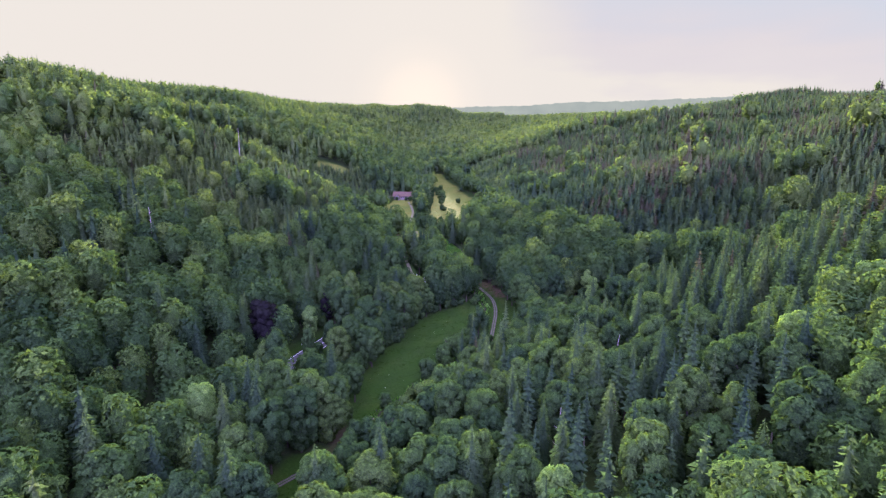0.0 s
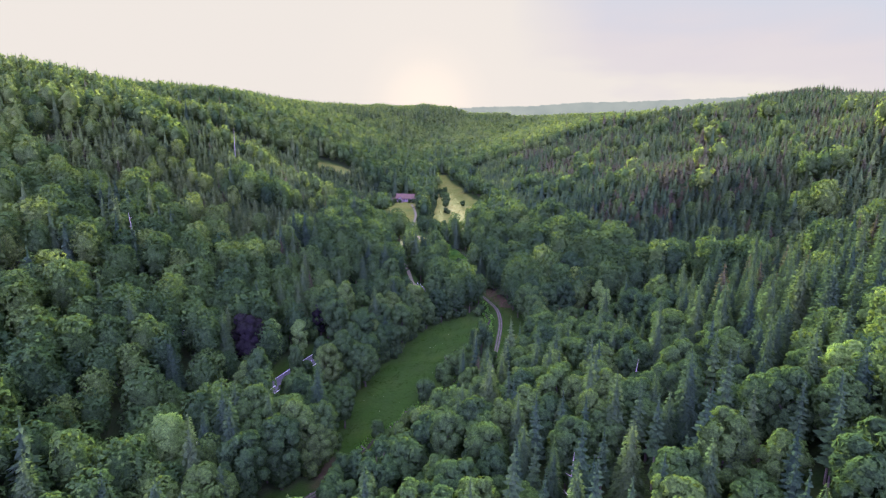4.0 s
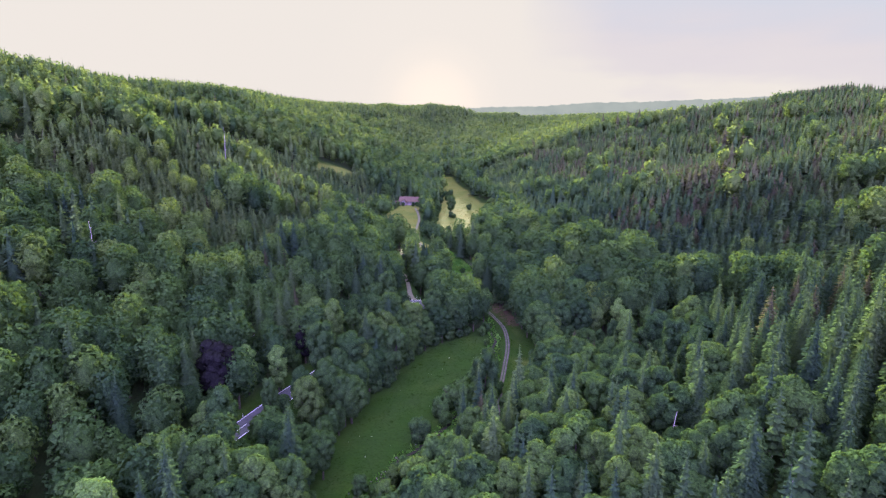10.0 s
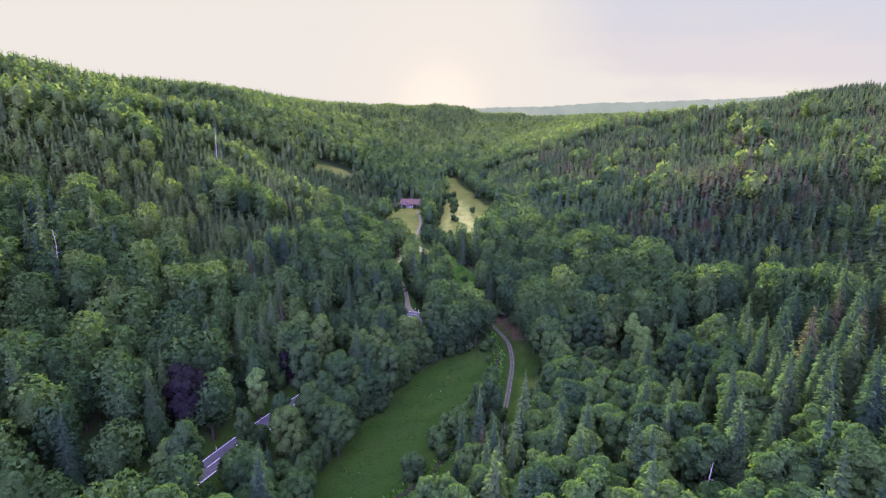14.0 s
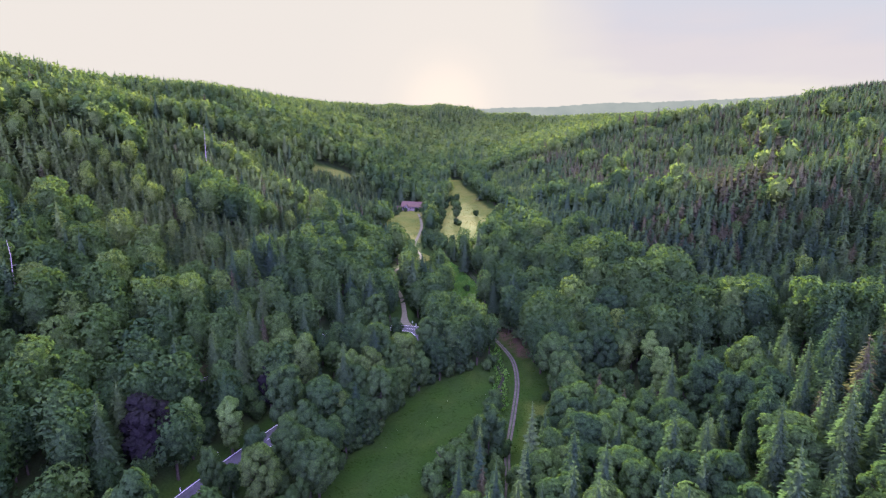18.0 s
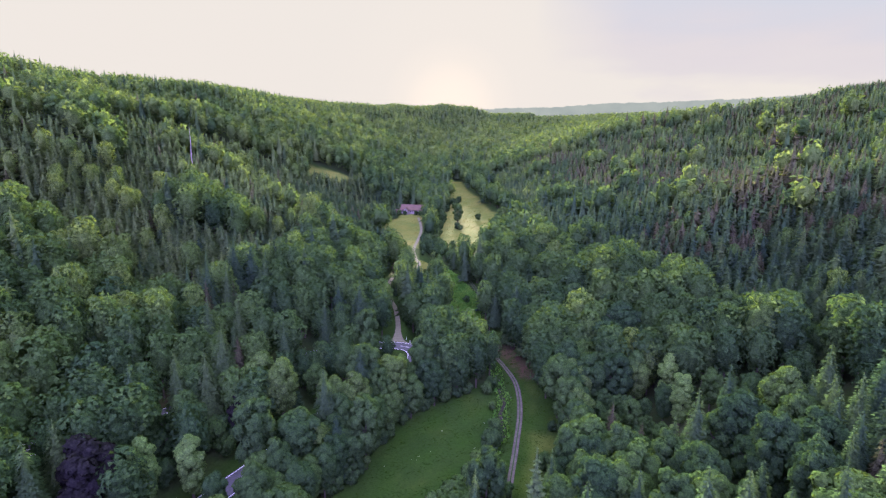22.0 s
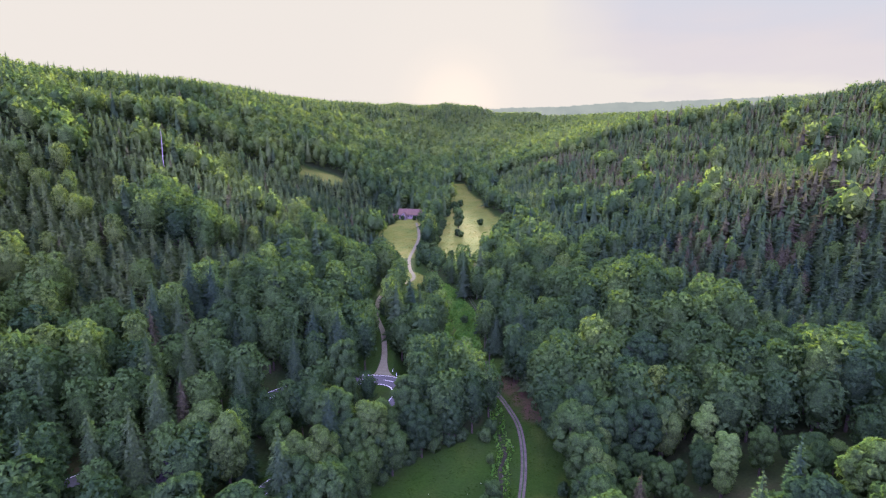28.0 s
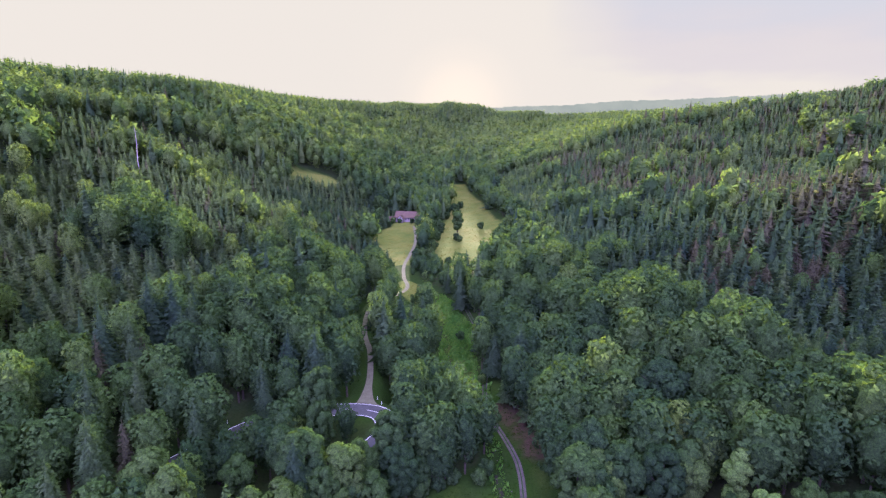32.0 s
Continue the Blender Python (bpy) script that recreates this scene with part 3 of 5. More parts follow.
def needle_crown(rng, height, spread, whorls, arms, low=0.12, detail=2, droop=0.22, sparse=0.0):
    """Whorls of drooping boughs round a straight stem, to a pointed top."""
    verts, sizes, corners, base = [], [], [], 0
    for k in range(whorls):
        t = (k + rng.uniform(0, 0.5)) / whorls
        z = height * (low + (1 - low) * t)
        r = spread * (1 - t) ** 0.85 * rng.uniform(0.85, 1.1) + 0.12
        n = max(4, int(arms * (1 - 0.45 * t)))
        turn = rng.uniform(0, 6.28)
        for j in range(n):
            if rng.rand() < sparse:
                continue
            a = turn + j * 2 * np.pi / n + rng.uniform(-0.2, 0.2)
            l = r * rng.uniform(0.72, 1.15)
            out, side = np.array([np.cos(a), np.sin(a), 0]), np.array([-np.sin(a), np.cos(a), 0])
            up = height * (1 - low) / whorls * rng.uniform(-0.55, 0.55)
            w, drop = l * rng.uniform(0.26, 0.36) * (1.0 if detail > 1 else 1.5) + 0.1, droop * l * rng.uniform(0.7, 1.4)
            root, tip = np.array([0, 0, z + up + 0.2 * l]), out * l + (0, 0, z + up - drop)
            mid_p = out * l * 0.5 + (0, 0, z + up - drop * 0.2)
            sag = np.array([0, 0, -0.2 * l])
            if detail > 1:
                verts += [root, mid_p + side * w + sag, tip, mid_p + (0, 0, 0.06 * l), mid_p - side * w + sag]
                sizes += [4, 4]
                corners += [base, base + 1, base + 2, base + 3, base, base + 3, base + 2, base + 4]
                base += 5
            else:
                verts += [root, mid_p + side * w + sag, tip, mid_p - side * w + sag]
                sizes += [4]
                corners += [base, base + 1, base + 2, base + 3]
                base += 4
    cone = [(np.cos(a) * spread * 0.42, np.sin(a) * spread * 0.42, height * (low + 0.02)) for a in np.arange(5) * 1.2566]
    cv = np.array([*cone, (0, 0, height)])
    cf = np.array([(i, (i + 1) % 5, 5) for i in range(5)])
    return [((np.array(verts), np.array(sizes), np.array(corners)), 0), ((cv, np.full(5, 3), cf.ravel()), 0)]


def needle_sprays(rng, height, spread, count, size, low, sides=7):
    """A cone clothed in drooping sprays that point outwards, gathered into boughs."""
    t = 1 - np.sqrt(rng.uniform(0.0, 1.0, count))
    a = rng.uniform(0, 2 * np.pi, count)
    tiers = 13
    ph = rng.uniform(0, 6.28, tiers + 1)
    k = np.floor(t * tiers).astype(int)
    step = t * tiers - k
    bough = 0.86 + 0.16 * np.cos(a * 6 + ph[k]) - 0.2 * step
    r = (spread * (1 - t) ** 0.74 * bough + 0.08) * rng.uniform(0.8, 1.08, count)
    z = height * (low + (1 - low) * t) + rng.uniform(-0.2, 0.2, count)
    out, side = np.stack([np.cos(a), np.sin(a), 0 * a], 1), np.stack([-np.sin(a), np.cos(a), 0 * a], 1)
    side = side + rng.normal(0, 0.25, (count, 3))
    c = out * r[:, None] + np.stack([0 * a, 0 * a, z], 1)
    s = (size * rng.uniform(0.6, 1.3, count) * (0.45 + 0.55 * (1 - t)))[:, None]
    drop = np.array([0, 0, 1.0])[None] * rng.uniform(0.1, 0.5, (count, 1))
    tri = np.stack([c + (out - drop) * s * 0.7, c + (side * 0.42 - out * 0.45) * s + drop * s * 0.5, c + (-side * 0.42 - out * 0.45) * s + drop * s * 0.5], 1)
    ca = np.arange(sides) * 2 * np.pi / sides
    cone = np.vstack([np.stack([np.cos(ca) * spread * 0.6, np.sin(ca) * spread * 0.6, np.full(sides, height * low)], 1), [(0, 0, height * 0.97)]])
    cf = np.array([(i, (i + 1) % sides, sides) for i in range(sides)])
    cone_facing = np.vstack([np.stack([np.cos(ca), np.sin(ca), np.full(sides, 0.35)], 1), [(0, 0, 1)]])
    tip = np.array([(0.12, 0, height * 0.93), (-0.06, 0.1, height * 0.93), (-0.06, -0.1, height * 0.93), (0, 0, height * 1.03)])
    return [(outward(tri, out + np.array([0, 0, 0.55]) + 0.35 * side * rng.normal(0, 1, (count, 1))), 0), ((cone, np.full(sides, 3), cf.ravel(), cone_facing), 0),
            ((tip, np.full(3, 3), np.array([0, 1, 3, 1, 2, 3, 2, 0, 3])), 0)]


def stem(rng, height, girth=0.26, sides=6):
    zs = np.array([-0.6, 0.3 * height, 0.7 * height, 0.99 * height])
    return [(tube(np.column_stack([0 * zs, 0 * zs, zs]), [girth, girth * 0.78, girth * 0.38, 0.03], sides), 0)]


def mesh_from(name, pieces, mats):
    v, s, c, m, f = merged(pieces)
    return mesh_of(name, v, s, c, mats, m, facing=f if np.abs(f).any() else None)


def tree_model(name, trunk, crown, wood, foliage, label, category, crown_label=""):
    ob = tagged(new(name), label, category)
    part("trunk", mesh_from("trunk", trunk, [wood]), ob, "")
    part("crown", mesh_from("crown", crown, [foliage]), ob, crown_label)
    return ob


rng = np.random.RandomState(11)
H_BROAD, R_BROAD, H_NEEDLE, R_NEEDLE = 21.0, 5.6, 24.0, 4.0
broad_models, spruce_models = [], []
for k in range(6):
    h, r = H_BROAD * rng.uniform(0.93, 1.07), R_BROAD * rng.uniform(0.88, 1.1)
    broad_models.append(tree_model("broadleaf_tree", limbs(rng, h, 0.22, r, 7), broad_crown(rng, h, r, 46, 3200, 0.58, low=0.1 if k % 2 else 0.2, core=2, lump=0.74), bark, leaf_near,
                                   "tall green broadleaf tree with a rounded leafy crown", "tree"))
for k in range(5):
    h, r = H_NEEDLE * rng.uniform(0.93, 1.07), R_NEEDLE * rng.uniform(0.9, 1.15)
    spruce_models.append(tree_model("spruce_tree", stem(rng, h), needle_sprays(rng, h, r, 2100, 0.85, 0.08, 9), bark, needle_near,
                                    "tall dark green spruce with drooping boughs and a pointed top", "tree"))
russet_model = tree_model("dry_spruce_tree", stem(rng, 22), needle_sprays(rng, 22, 3.6, 1100, 1.15, 0.1, 9), bark, russet_near, "dying spruce with reddish brown needles", "tree")
copper_model = tree_model("copper_beech", limbs(rng, 19, 0.2, 5.5, 7), broad_crown(rng, 19, 5.6, 24, 2000, 0.85, low=0.08, core=2), bark, copper, "copper beech with dark purple leaves beside the road", "tree")


def scatter(x0, x1, y0, y1, gap, seed):
    """Uneven planting over a rectangle, at about that gap, in no visible rows."""
    r = np.random.RandomState(seed)
    half = math.hypot(x1 - x0, y1 - y0) / 2 + gap
    steps = np.arange(-half, half, gap)
    U, V = np.meshgrid(steps, steps * 0.93)
    U = U + (np.arange(len(steps)) % 2)[:, None] * gap / 2
    U, V = U + r.uniform(-0.46, 0.46, U.shape) * gap, V + r.uniform(-0.46, 0.46, U.shape) * gap
    c, s = math.cos(0.63 + 0.1 * (seed % 7)), math.sin(0.63 + 0.1 * (seed % 7))
    X, Y = (x0 + x1) / 2 + U * c - V * s, (y0 + y1) / 2 + U * s + V * c
    inside = (X > x0) & (X < x1) & (Y > y0) & (Y < y1)
    return X[inside], Y[inside]


def stand_share(x, y):
    """Where the planted conifer stands are: the sunny slope, and the whole hillside past the bend."""
    ragged = 12 * wave(x, y, 23, 50)
    left = smooth(-105, -125, x + ragged) * smooth(-255, -235, x) * smooth(245, 265, y + ragged) * smooth(520, 480, y + ragged) * (wave(x, y, 24, 90) < 0.55)
    line = np.where(x > 20, np.maximum(236, 390 - 1.9 * (x - 20)), 390 + 4.5 * (20 - x))
    right = smooth(-3, 3, y - line + 0.7 * ragged) * smooth(760, 720, y) * (x > floor_right(y) + 8) * (wave(x, y, 25, 70) < 0.85)
    below = (x > -186) & (x < -118) & (y > 470) & (y < 580)
    return np.maximum.reduce([left, right, below * 1.0])


def needle_share(x, y):
    """How likely a conifer stands at a place."""
    s = 0.14 + 0.35 * smooth(0.25, 0.6, wave(x, y, 21, 70))
    near_right = smooth(52, 66, x) * smooth(125, 150, y) * smooth(252, 235, y)
    bank = smooth(-14, -6, x) * smooth(60, 45, x) * smooth(80, 95, y) * smooth(215, 200, y) * 0.42
    top = smooth(95, 115, hills(x, y)) * 0.38
    dome = smooth(2, 8, x) * smooth(228, 234, y) * smooth(6, -6, y - np.where(x > 20, np.maximum(236, 390 - 1.9 * (x - 20)), 395))
    s = np.maximum.reduce([s, 0.9 * near_right, bank, top]) * (1 - 0.95 * dome)
    return np.where(stand_share(x, y) >= 0.5, 0.94, s)


# trees that stand out in the wood: place and crown radius
BIG_TREES = [(-78, 234, 6.9), (-58, 275, 5.2), (12, 303, 7.6), (35, 291, 7.4), (-42, 250, 6.2), (20, 318, 7.4), (52, 293, 7.6), (67, 284, 6.4), (16.5, 226, 7.4), (-57, 213, 7.4), (-58, 193, 5.0),
             (51, 206, 5.4), (8, 148, 7.4), (44, 140, 5.5), (-59.8, 181.8, 5.4), (-75.5, 161, 5.6), (-54, 266, 4.0), (-9, 118, 7.4), (7, 159, 6.6), (29, 95, 5.9), (-16, 98, 5.4), (42, 111, 5.5), (-83, 92, 7.2), (61, 226, 5.6), (-66, 191, 3.6), (-78, 159, 4.6), (-70.5, 179, 2.8), (-5.4, 195, 2.5), (-0.2, 193, 2.7), (-5.6, 188, 3.0), (0.2, 184, 3.0)]
BIG_SPRUCES = [(-4.5, 177, 3.6), (14, 102, 4.1), (64, 127, 4.6), (82, 225, 5.2), (48, 178, 3.9), (83, 211, 4.7), (89, 208, 4.6), (61, 139, 3.4), (6.6, 208, 2.8), (33, 171, 4.2), (76, 218, 4.8), (94, 215, 4.4), (-9.5, 196, 2.7), (2, 191, 3.2), (-13, 183, 3.0), (0, 176, 3.4), (-6, 172, 3.2), (3.5, 200, 2.8)]
# round the far pastures: along the lane, beside the house, on the outer edge
PASTURE_TREES = [(-73, 454, 2.8), (-73, 470, 3.2), (-74, 487, 3.8), (-73, 503, 4.4), (-68, 498, 3.2), (-69, 515, 4.2), (-76, 522, 3.8), (-80, 537, 3.8), (-83, 553, 4.2), (-87, 571, 4.4), (-89, 588, 4.2), (-66, 472, 2.4),
                 (-127, 556, 4.6), (-125, 540, 4.2), (-127, 522, 4.6), (-126, 506, 4.2), (-132, 572, 5.2), (-119, 592, 5.6), (-105, 595, 5.4), (-93, 600, 5.2), (-132, 590, 5.6),
                 (-30, 592, 5.0), (-38, 610, 5.2), (-46, 634, 5.2), (-51, 657, 5.2), (-61, 690, 5.2), (-16, 560, 4.8), (-18, 539, 4.4), (-21, 517, 4.8), (-24, 497, 4.2), (-25, 477, 4.2), (-31, 456, 3.8), (-50, 438, 2.8), (-43, 436, 3.2)]
LIGHT_TREES = [(-77, 198.5, 3.3), (-85, 193, 3.5), (-81, 124, 5.4), (70, 126, 5.0), (89, 145, 6.0), (97, 143, 5.6), (44, 246, 3.1), (43.6, 260, 3.2), (12, 90, 4.4)]
spots = np.random.RandomState(77)
PINES = [(spots.uniform(0, 60), spots.uniform(82, 172)) for k in range(44)] + [(-3, 170), (-9, 190), (1, 184), (3, 200), (5, 178)]

bands = [(-235, 235, 46, 332, 7.1), (-390, 440, 332, 700, 8.2), (-420, 430, 700, 1080, 9.6), (-520, 560, 1080, 1540, 10.4)]
sides = [(-390, -235, 150, 332, 8.2), (235, 420, 150, 332, 8.2), (-150, 150, -60, 46, 8.0)]
tx, ty, tb = [], [], []
for k, (x0, x1, y0, y1, gap) in enumerate(bands + sides):
    a, b = scatter(x0, x1, y0, y1, gap, 100 + k)
    tx.append(a), ty.append(b), tb.append(np.full(len(a), gap))
tx, ty, tb = np.concatenate(tx), np.concatenate(ty), np.concatenate(tb)
# plantations stand closer than the mixed wood
keep = stand_share(tx, ty) < 0.5
px, py = scatter(-300, 10, 205, 765, 4.3, 140)
qx, qy = scatter(10, 330, 205, 765, 5.1, 141)
px, py, gaps = np.concatenate([px, qx]), np.concatenate([py, qy]), np.concatenate([np.full(len(px), 5.3), np.full(len(qx), 5.6)])
dense = stand_share(px, py) >= 0.5
tx, ty, tb = np.concatenate([tx[keep], px[dense]]), np.concatenate([ty[keep], py[dense]]), np.concatenate([tb[keep], gaps[dense]])
# younger trees close the gaps in the canopy
fx, fy = scatter(-330, 330, 60, 760, 6.4, 143)
crowded = np.zeros(len(fx), bool)
cells = {}
for a, b in zip(tx, ty):
    cells.setdefault((int(a // 7), int(b // 7)), []).append((a, b))
for k, (a, b) in enumerate(zip(fx, fy)):
    crowded[k] = any((a - c) ** 2 + (b - d) ** 2 < 30 for i in (-1, 0, 1) for j in (-1, 0, 1) for c, d in cells.get((int(a // 7) + i, int(b // 7) + j), ()))
fx, fy = fx[~crowded], fy[~crowded]
tx, ty, tb = np.concatenate([tx, fx]), np.concatenate([ty, fy]), np.concatenate([tb, np.full(len(fx), 6.4)])
# leafy margins of the meadows
ey = np.concatenate([np.arange(160, 274, 5.0), np.arange(160, 270, 6.0) + 2, np.arange(212, 318, 5.0), np.arange(212, 312, 6.0) + 2])
ex = np.concatenate([meadow_left(ey[:23]) - 2.5, meadow_left(ey[23:42]) - 8.5, verge_r(ey[42:64]) + 3.0, verge_r(ey[64:]) + 9.0])
tx, ty, tb = np.concatenate([tx, ex]), np.concatenate([ty, ey]), np.concatenate([tb, np.full(len(ex), 7.0)])
clear = ~open_ground(tx, ty)
for x, y, r in BIG_TREES + BIG_SPRUCES + LIGHT_TREES + PASTURE_TREES:
    clear &= (np.hypot(tx - x, ty - y) > 0.55 * r + 2.6) | (np.abs(tb - 7.0) < 0.01)
for x, y in PINES:
    clear &= np.hypot(tx - x, ty - y) > 3.6
tx, ty, tb = tx[clear], ty[clear], tb[clear]
pick = np.random.RandomState(5)
is_needle = pick.rand(len(tx)) < needle_share(tx, ty)
is_needle &= tb != 7.0
# a brown belt of dying spruces runs up across the hillside, with a second patch lower down
belt_x = curve_of((330, 394, 444, 511, 553, 640, 760), (132, 117, 101, 89, 62, 33, 0))
brown = 0.72 * smooth(-26, -10, tx - belt_x(ty)) * smooth(34, 14, tx - belt_x(ty)) * (ty > 330) * (ty < 830) + 0.5 * smooth(34, 16, np.hypot(tx - 82, ty - 364)) + 0.22 * (tx > belt_x(ty) + 20) * (ty > 330) * (ty < 800)
brown *= smooth(-0.8, 0.0, wave(tx, ty, 31, 60))
# near right, brown needle colour stands in for warm light on green spruces
is_russet = is_needle & (pick.rand(len(tx)) < 0.035 * (ty > 250) * ((tx < -90) * (ty < 520) | (tx > 40)) + brown + 0.2 * smooth(50, 60, tx) * smooth(180, 190, ty) * smooth(245, 235, ty))
turn_of, size_of = pick.uniform(0, 6.28, len(tx)), pick.uniform(0.76, 1.18, len(tx)) * (1 + 0.05 * wave(tx, ty, 33, 40))
size_of *= np.where(tb > 9, 1.06, 1.0)
# low growth inside the hairpin and between brook and track
size_of *= np.where((tx > -57) & (tx < -38) & (ty > 258) & (ty < 284), 0.68, np.where((tx > -70) & (tx < -36) & (ty > 250) & (ty < 284), 0.9, 1.0))
size_of *= np.where((tx > creek_x(ty)) & (tx < -11) & (ty > 166) & (ty < 225), 0.5, 1.0)
size_of *= np.where((tx > -36) & (tx < -21) & (ty > 300) & (ty < 332), 0.5, 1.0)
size_of *= np.where((tx > -182) & (tx < -118) & (ty > 480) & (ty < 572), np.where(tx < -140, 0.62, 0.8), 1.0)
size_of *= np.where((tx > -128) & (tx < -28) & (ty > 392) & (ty < 458), np.where(tx < -48, 0.42, 0.6), 1.0)
size_of *= np.where(tb == 7.0, 0.85, 1.0)
size_of *= np.where(is_needle & (tb > 6) & (np.abs(tx) > 215), 0.8, 1.0)
size_of *= np.where((tx > -48) & (tx < -16) & (ty > 112) & (ty < 168), 0.48, 1.0)
size_of *= np.where((np.hypot(tx + 66, ty - 172) < 20), 0.7, 1.0)
size_of *= np.where((tx > -76) & (tx < -58) & (ty > 241) & (ty < 267), 0.92, 1.0)
# low growth before the beech edge and before the copper beech
size_of *= np.where((tx > 18) & (tx < 88) & (ty > 226) & (ty < 258), 0.5, 1.0)
size_of *= np.where(np.hypot(tx + 84, ty - 176) < 9, 0.62, 1.0)
size_of *= np.where((tx > -62) & (tx < -47) & (ty > 350) & (ty < 392), np.where(ty > 362, 0.42, 0.65), 1.0)
size_of *= np.where((tx > -40) & (tx < -16) & (ty > 436) & (ty < 530), 0.65, 1.0)
# young plantation on the sunny side, saplings along the brook
size_of *= np.where(tb < 6, np.where(is_needle, np.where(tx < 0, 0.46, 0.62) * pick.uniform(0.92, 1.08, len(tx)), 0.7), 1.0)
size_of = np.where((tb < 6) & is_needle, 0.45 * size_of + 0.55 * np.where((tx < 10) & (ty < 380) | (tx < -30), 0.44, 0.60), size_of)
wide_of = np.where((tb < 6) & is_needle, np.where(tx < -30, 2.0, 1.75), np.where(is_needle, np.where(ty < 270, 1.05, 1.35), pick.uniform(0.8, 1.12, len(tx))))
size_of *= np.where((tb < 6) & (tx > 140), 0.78, 1.0)
size_of *= np.where((tb > 6) & ~is_needle & (tx > 8) & (tx < 110) & (ty > 236) & (ty < 352), 1.14, 1.0)
glade = (tx > 102) & (tx < 178) & (np.abs(tx - 108 - 0.55 * (612 - ty)) < 7)
is_needle &= ~glade
is_russet &= ~glade
size_of *= np.where(glade, 0.6, 1.0)
size_of = np.where(hills(tx, ty) > 100, np.clip(size_of, 0.6, 0.92), size_of)
size_of = np.where((tx > 285) & (ty > 400), np.clip(size_of, 0.5, 0.66), size_of)
size_of = np.where((tx < -230) & (hills(tx, ty) > 100), np.clip(size_of, 0.5, 0.74), size_of)
# leaf colour lightens uphill and up-valley as painted haze; young growth lighter too
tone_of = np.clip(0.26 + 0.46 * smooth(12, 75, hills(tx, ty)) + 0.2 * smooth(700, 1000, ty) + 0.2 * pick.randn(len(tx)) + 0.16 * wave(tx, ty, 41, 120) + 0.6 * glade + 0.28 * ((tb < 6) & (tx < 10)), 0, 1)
tz = ground_height(tx, ty)
ahead = np.maximum.reduce([np.full(len(tx), 100.0), np.abs(tx) / 0.84, ty - 150])
closeness = np.hypot(tx, ahead)
closeness[(ty < 68) | (ahead > ty + 12)] += 500
order = np.argsort(closeness)
single = np.zeros(len(tx), bool)
for kind, limit in ((~is_needle, 295), (is_needle & ~is_russet, 280), (is_russet, 60)):
    single[[i for i in order if kind[i]][:limit]] = True
single &= closeness < 260


def place(model, i):
    s = size_of[i]
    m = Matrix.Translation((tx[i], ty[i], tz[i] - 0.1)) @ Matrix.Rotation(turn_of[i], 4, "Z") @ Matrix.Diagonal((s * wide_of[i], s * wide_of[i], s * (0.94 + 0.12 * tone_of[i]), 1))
    return copy_thing(model, m)


for i in np.flatnonzero(single):
    if is_russet[i]:
        place(russet_model, i)
    else:
        ob = place((spruce_models if is_needle[i] else broad_models)[i % 5], i)
        tagged(ob, group="spruces in the valley" if is_needle[i] else "broadleaf trees in the valley")

for k, (x, y, r) in enumerate(BIG_TREES + BIG_SPRUCES):
    broad = k < len(BIG_TREES)
    s = r / (R_BROAD if broad else R_NEEDLE)
    m = Matrix.Translation((x, y, float(ground_height(x, y)) - 0.1)) @ Matrix.Rotation(k * 2.1, 4, "Z") @ Matrix.Diagonal((s, s, (0.45 + 0.55 * min(s, 1.0)) * (1.02 + 0.04 * (k % 4)), 1))
    tagged(copy_thing((broad_models if broad else spruce_models)[k % 5], m), group="broadleaf trees in the valley" if broad else "spruces in the valley")

for k, (x, y, r) in enumerate(PASTURE_TREES):
    s = r / R_BROAD
    m = Matrix.Translation((x, y, float(ground_height(x, y)) - 0.1)) @ Matrix.Rotation(k * 1.9, 4, "Z") @ Matrix.Diagonal((s, s, s * (0.86 + 0.05 * (k % 3)), 1))
    tagged(copy_thing(broad_models[k % 5], m), "round-crowned broadleaf tree at the edge of a pasture", group="trees round the pastures")

# The joined woods
mid_broad, far_broad, mid_needle, far_needle, head_broad = [], [], [], [], []
for k in range(5):
    mid_broad.append(merged([*limbs(rng, H_BROAD, 0.3, 4.5, 0, 3), *[(p, 1) for p, _ in broad_crown(rng, H_BROAD * rng.uniform(0.93, 1.07), R_BROAD, 40, 900, 0.8, low=0.12, lump=0.76)]]))
    far_broad.append(merged([(p, 1) for p, _ in broad_crown(rng, H_BROAD, R_BROAD, 18, 120, 1.55, low=0.2)]))
    mid_needle.append(merged([*stem(rng, H_NEEDLE, 0.26, 3), *[(p, 1) for p, _ in needle_sprays(rng, H_NEEDLE, R_NEEDLE, 240, 1.9, 0.08)]]))
    far_needle.append(merged([(p, 1) for p, _ in needle_sprays(rng, H_NEEDLE, R_NEEDLE * 1.1, 42, 3.4, 0.05, 5)]))
    head_broad.append(merged([(p, 1) for p, _ in broad_crown(rng, H_BROAD, R_BROAD, 9, 60, 2.2, low=0.25)]))


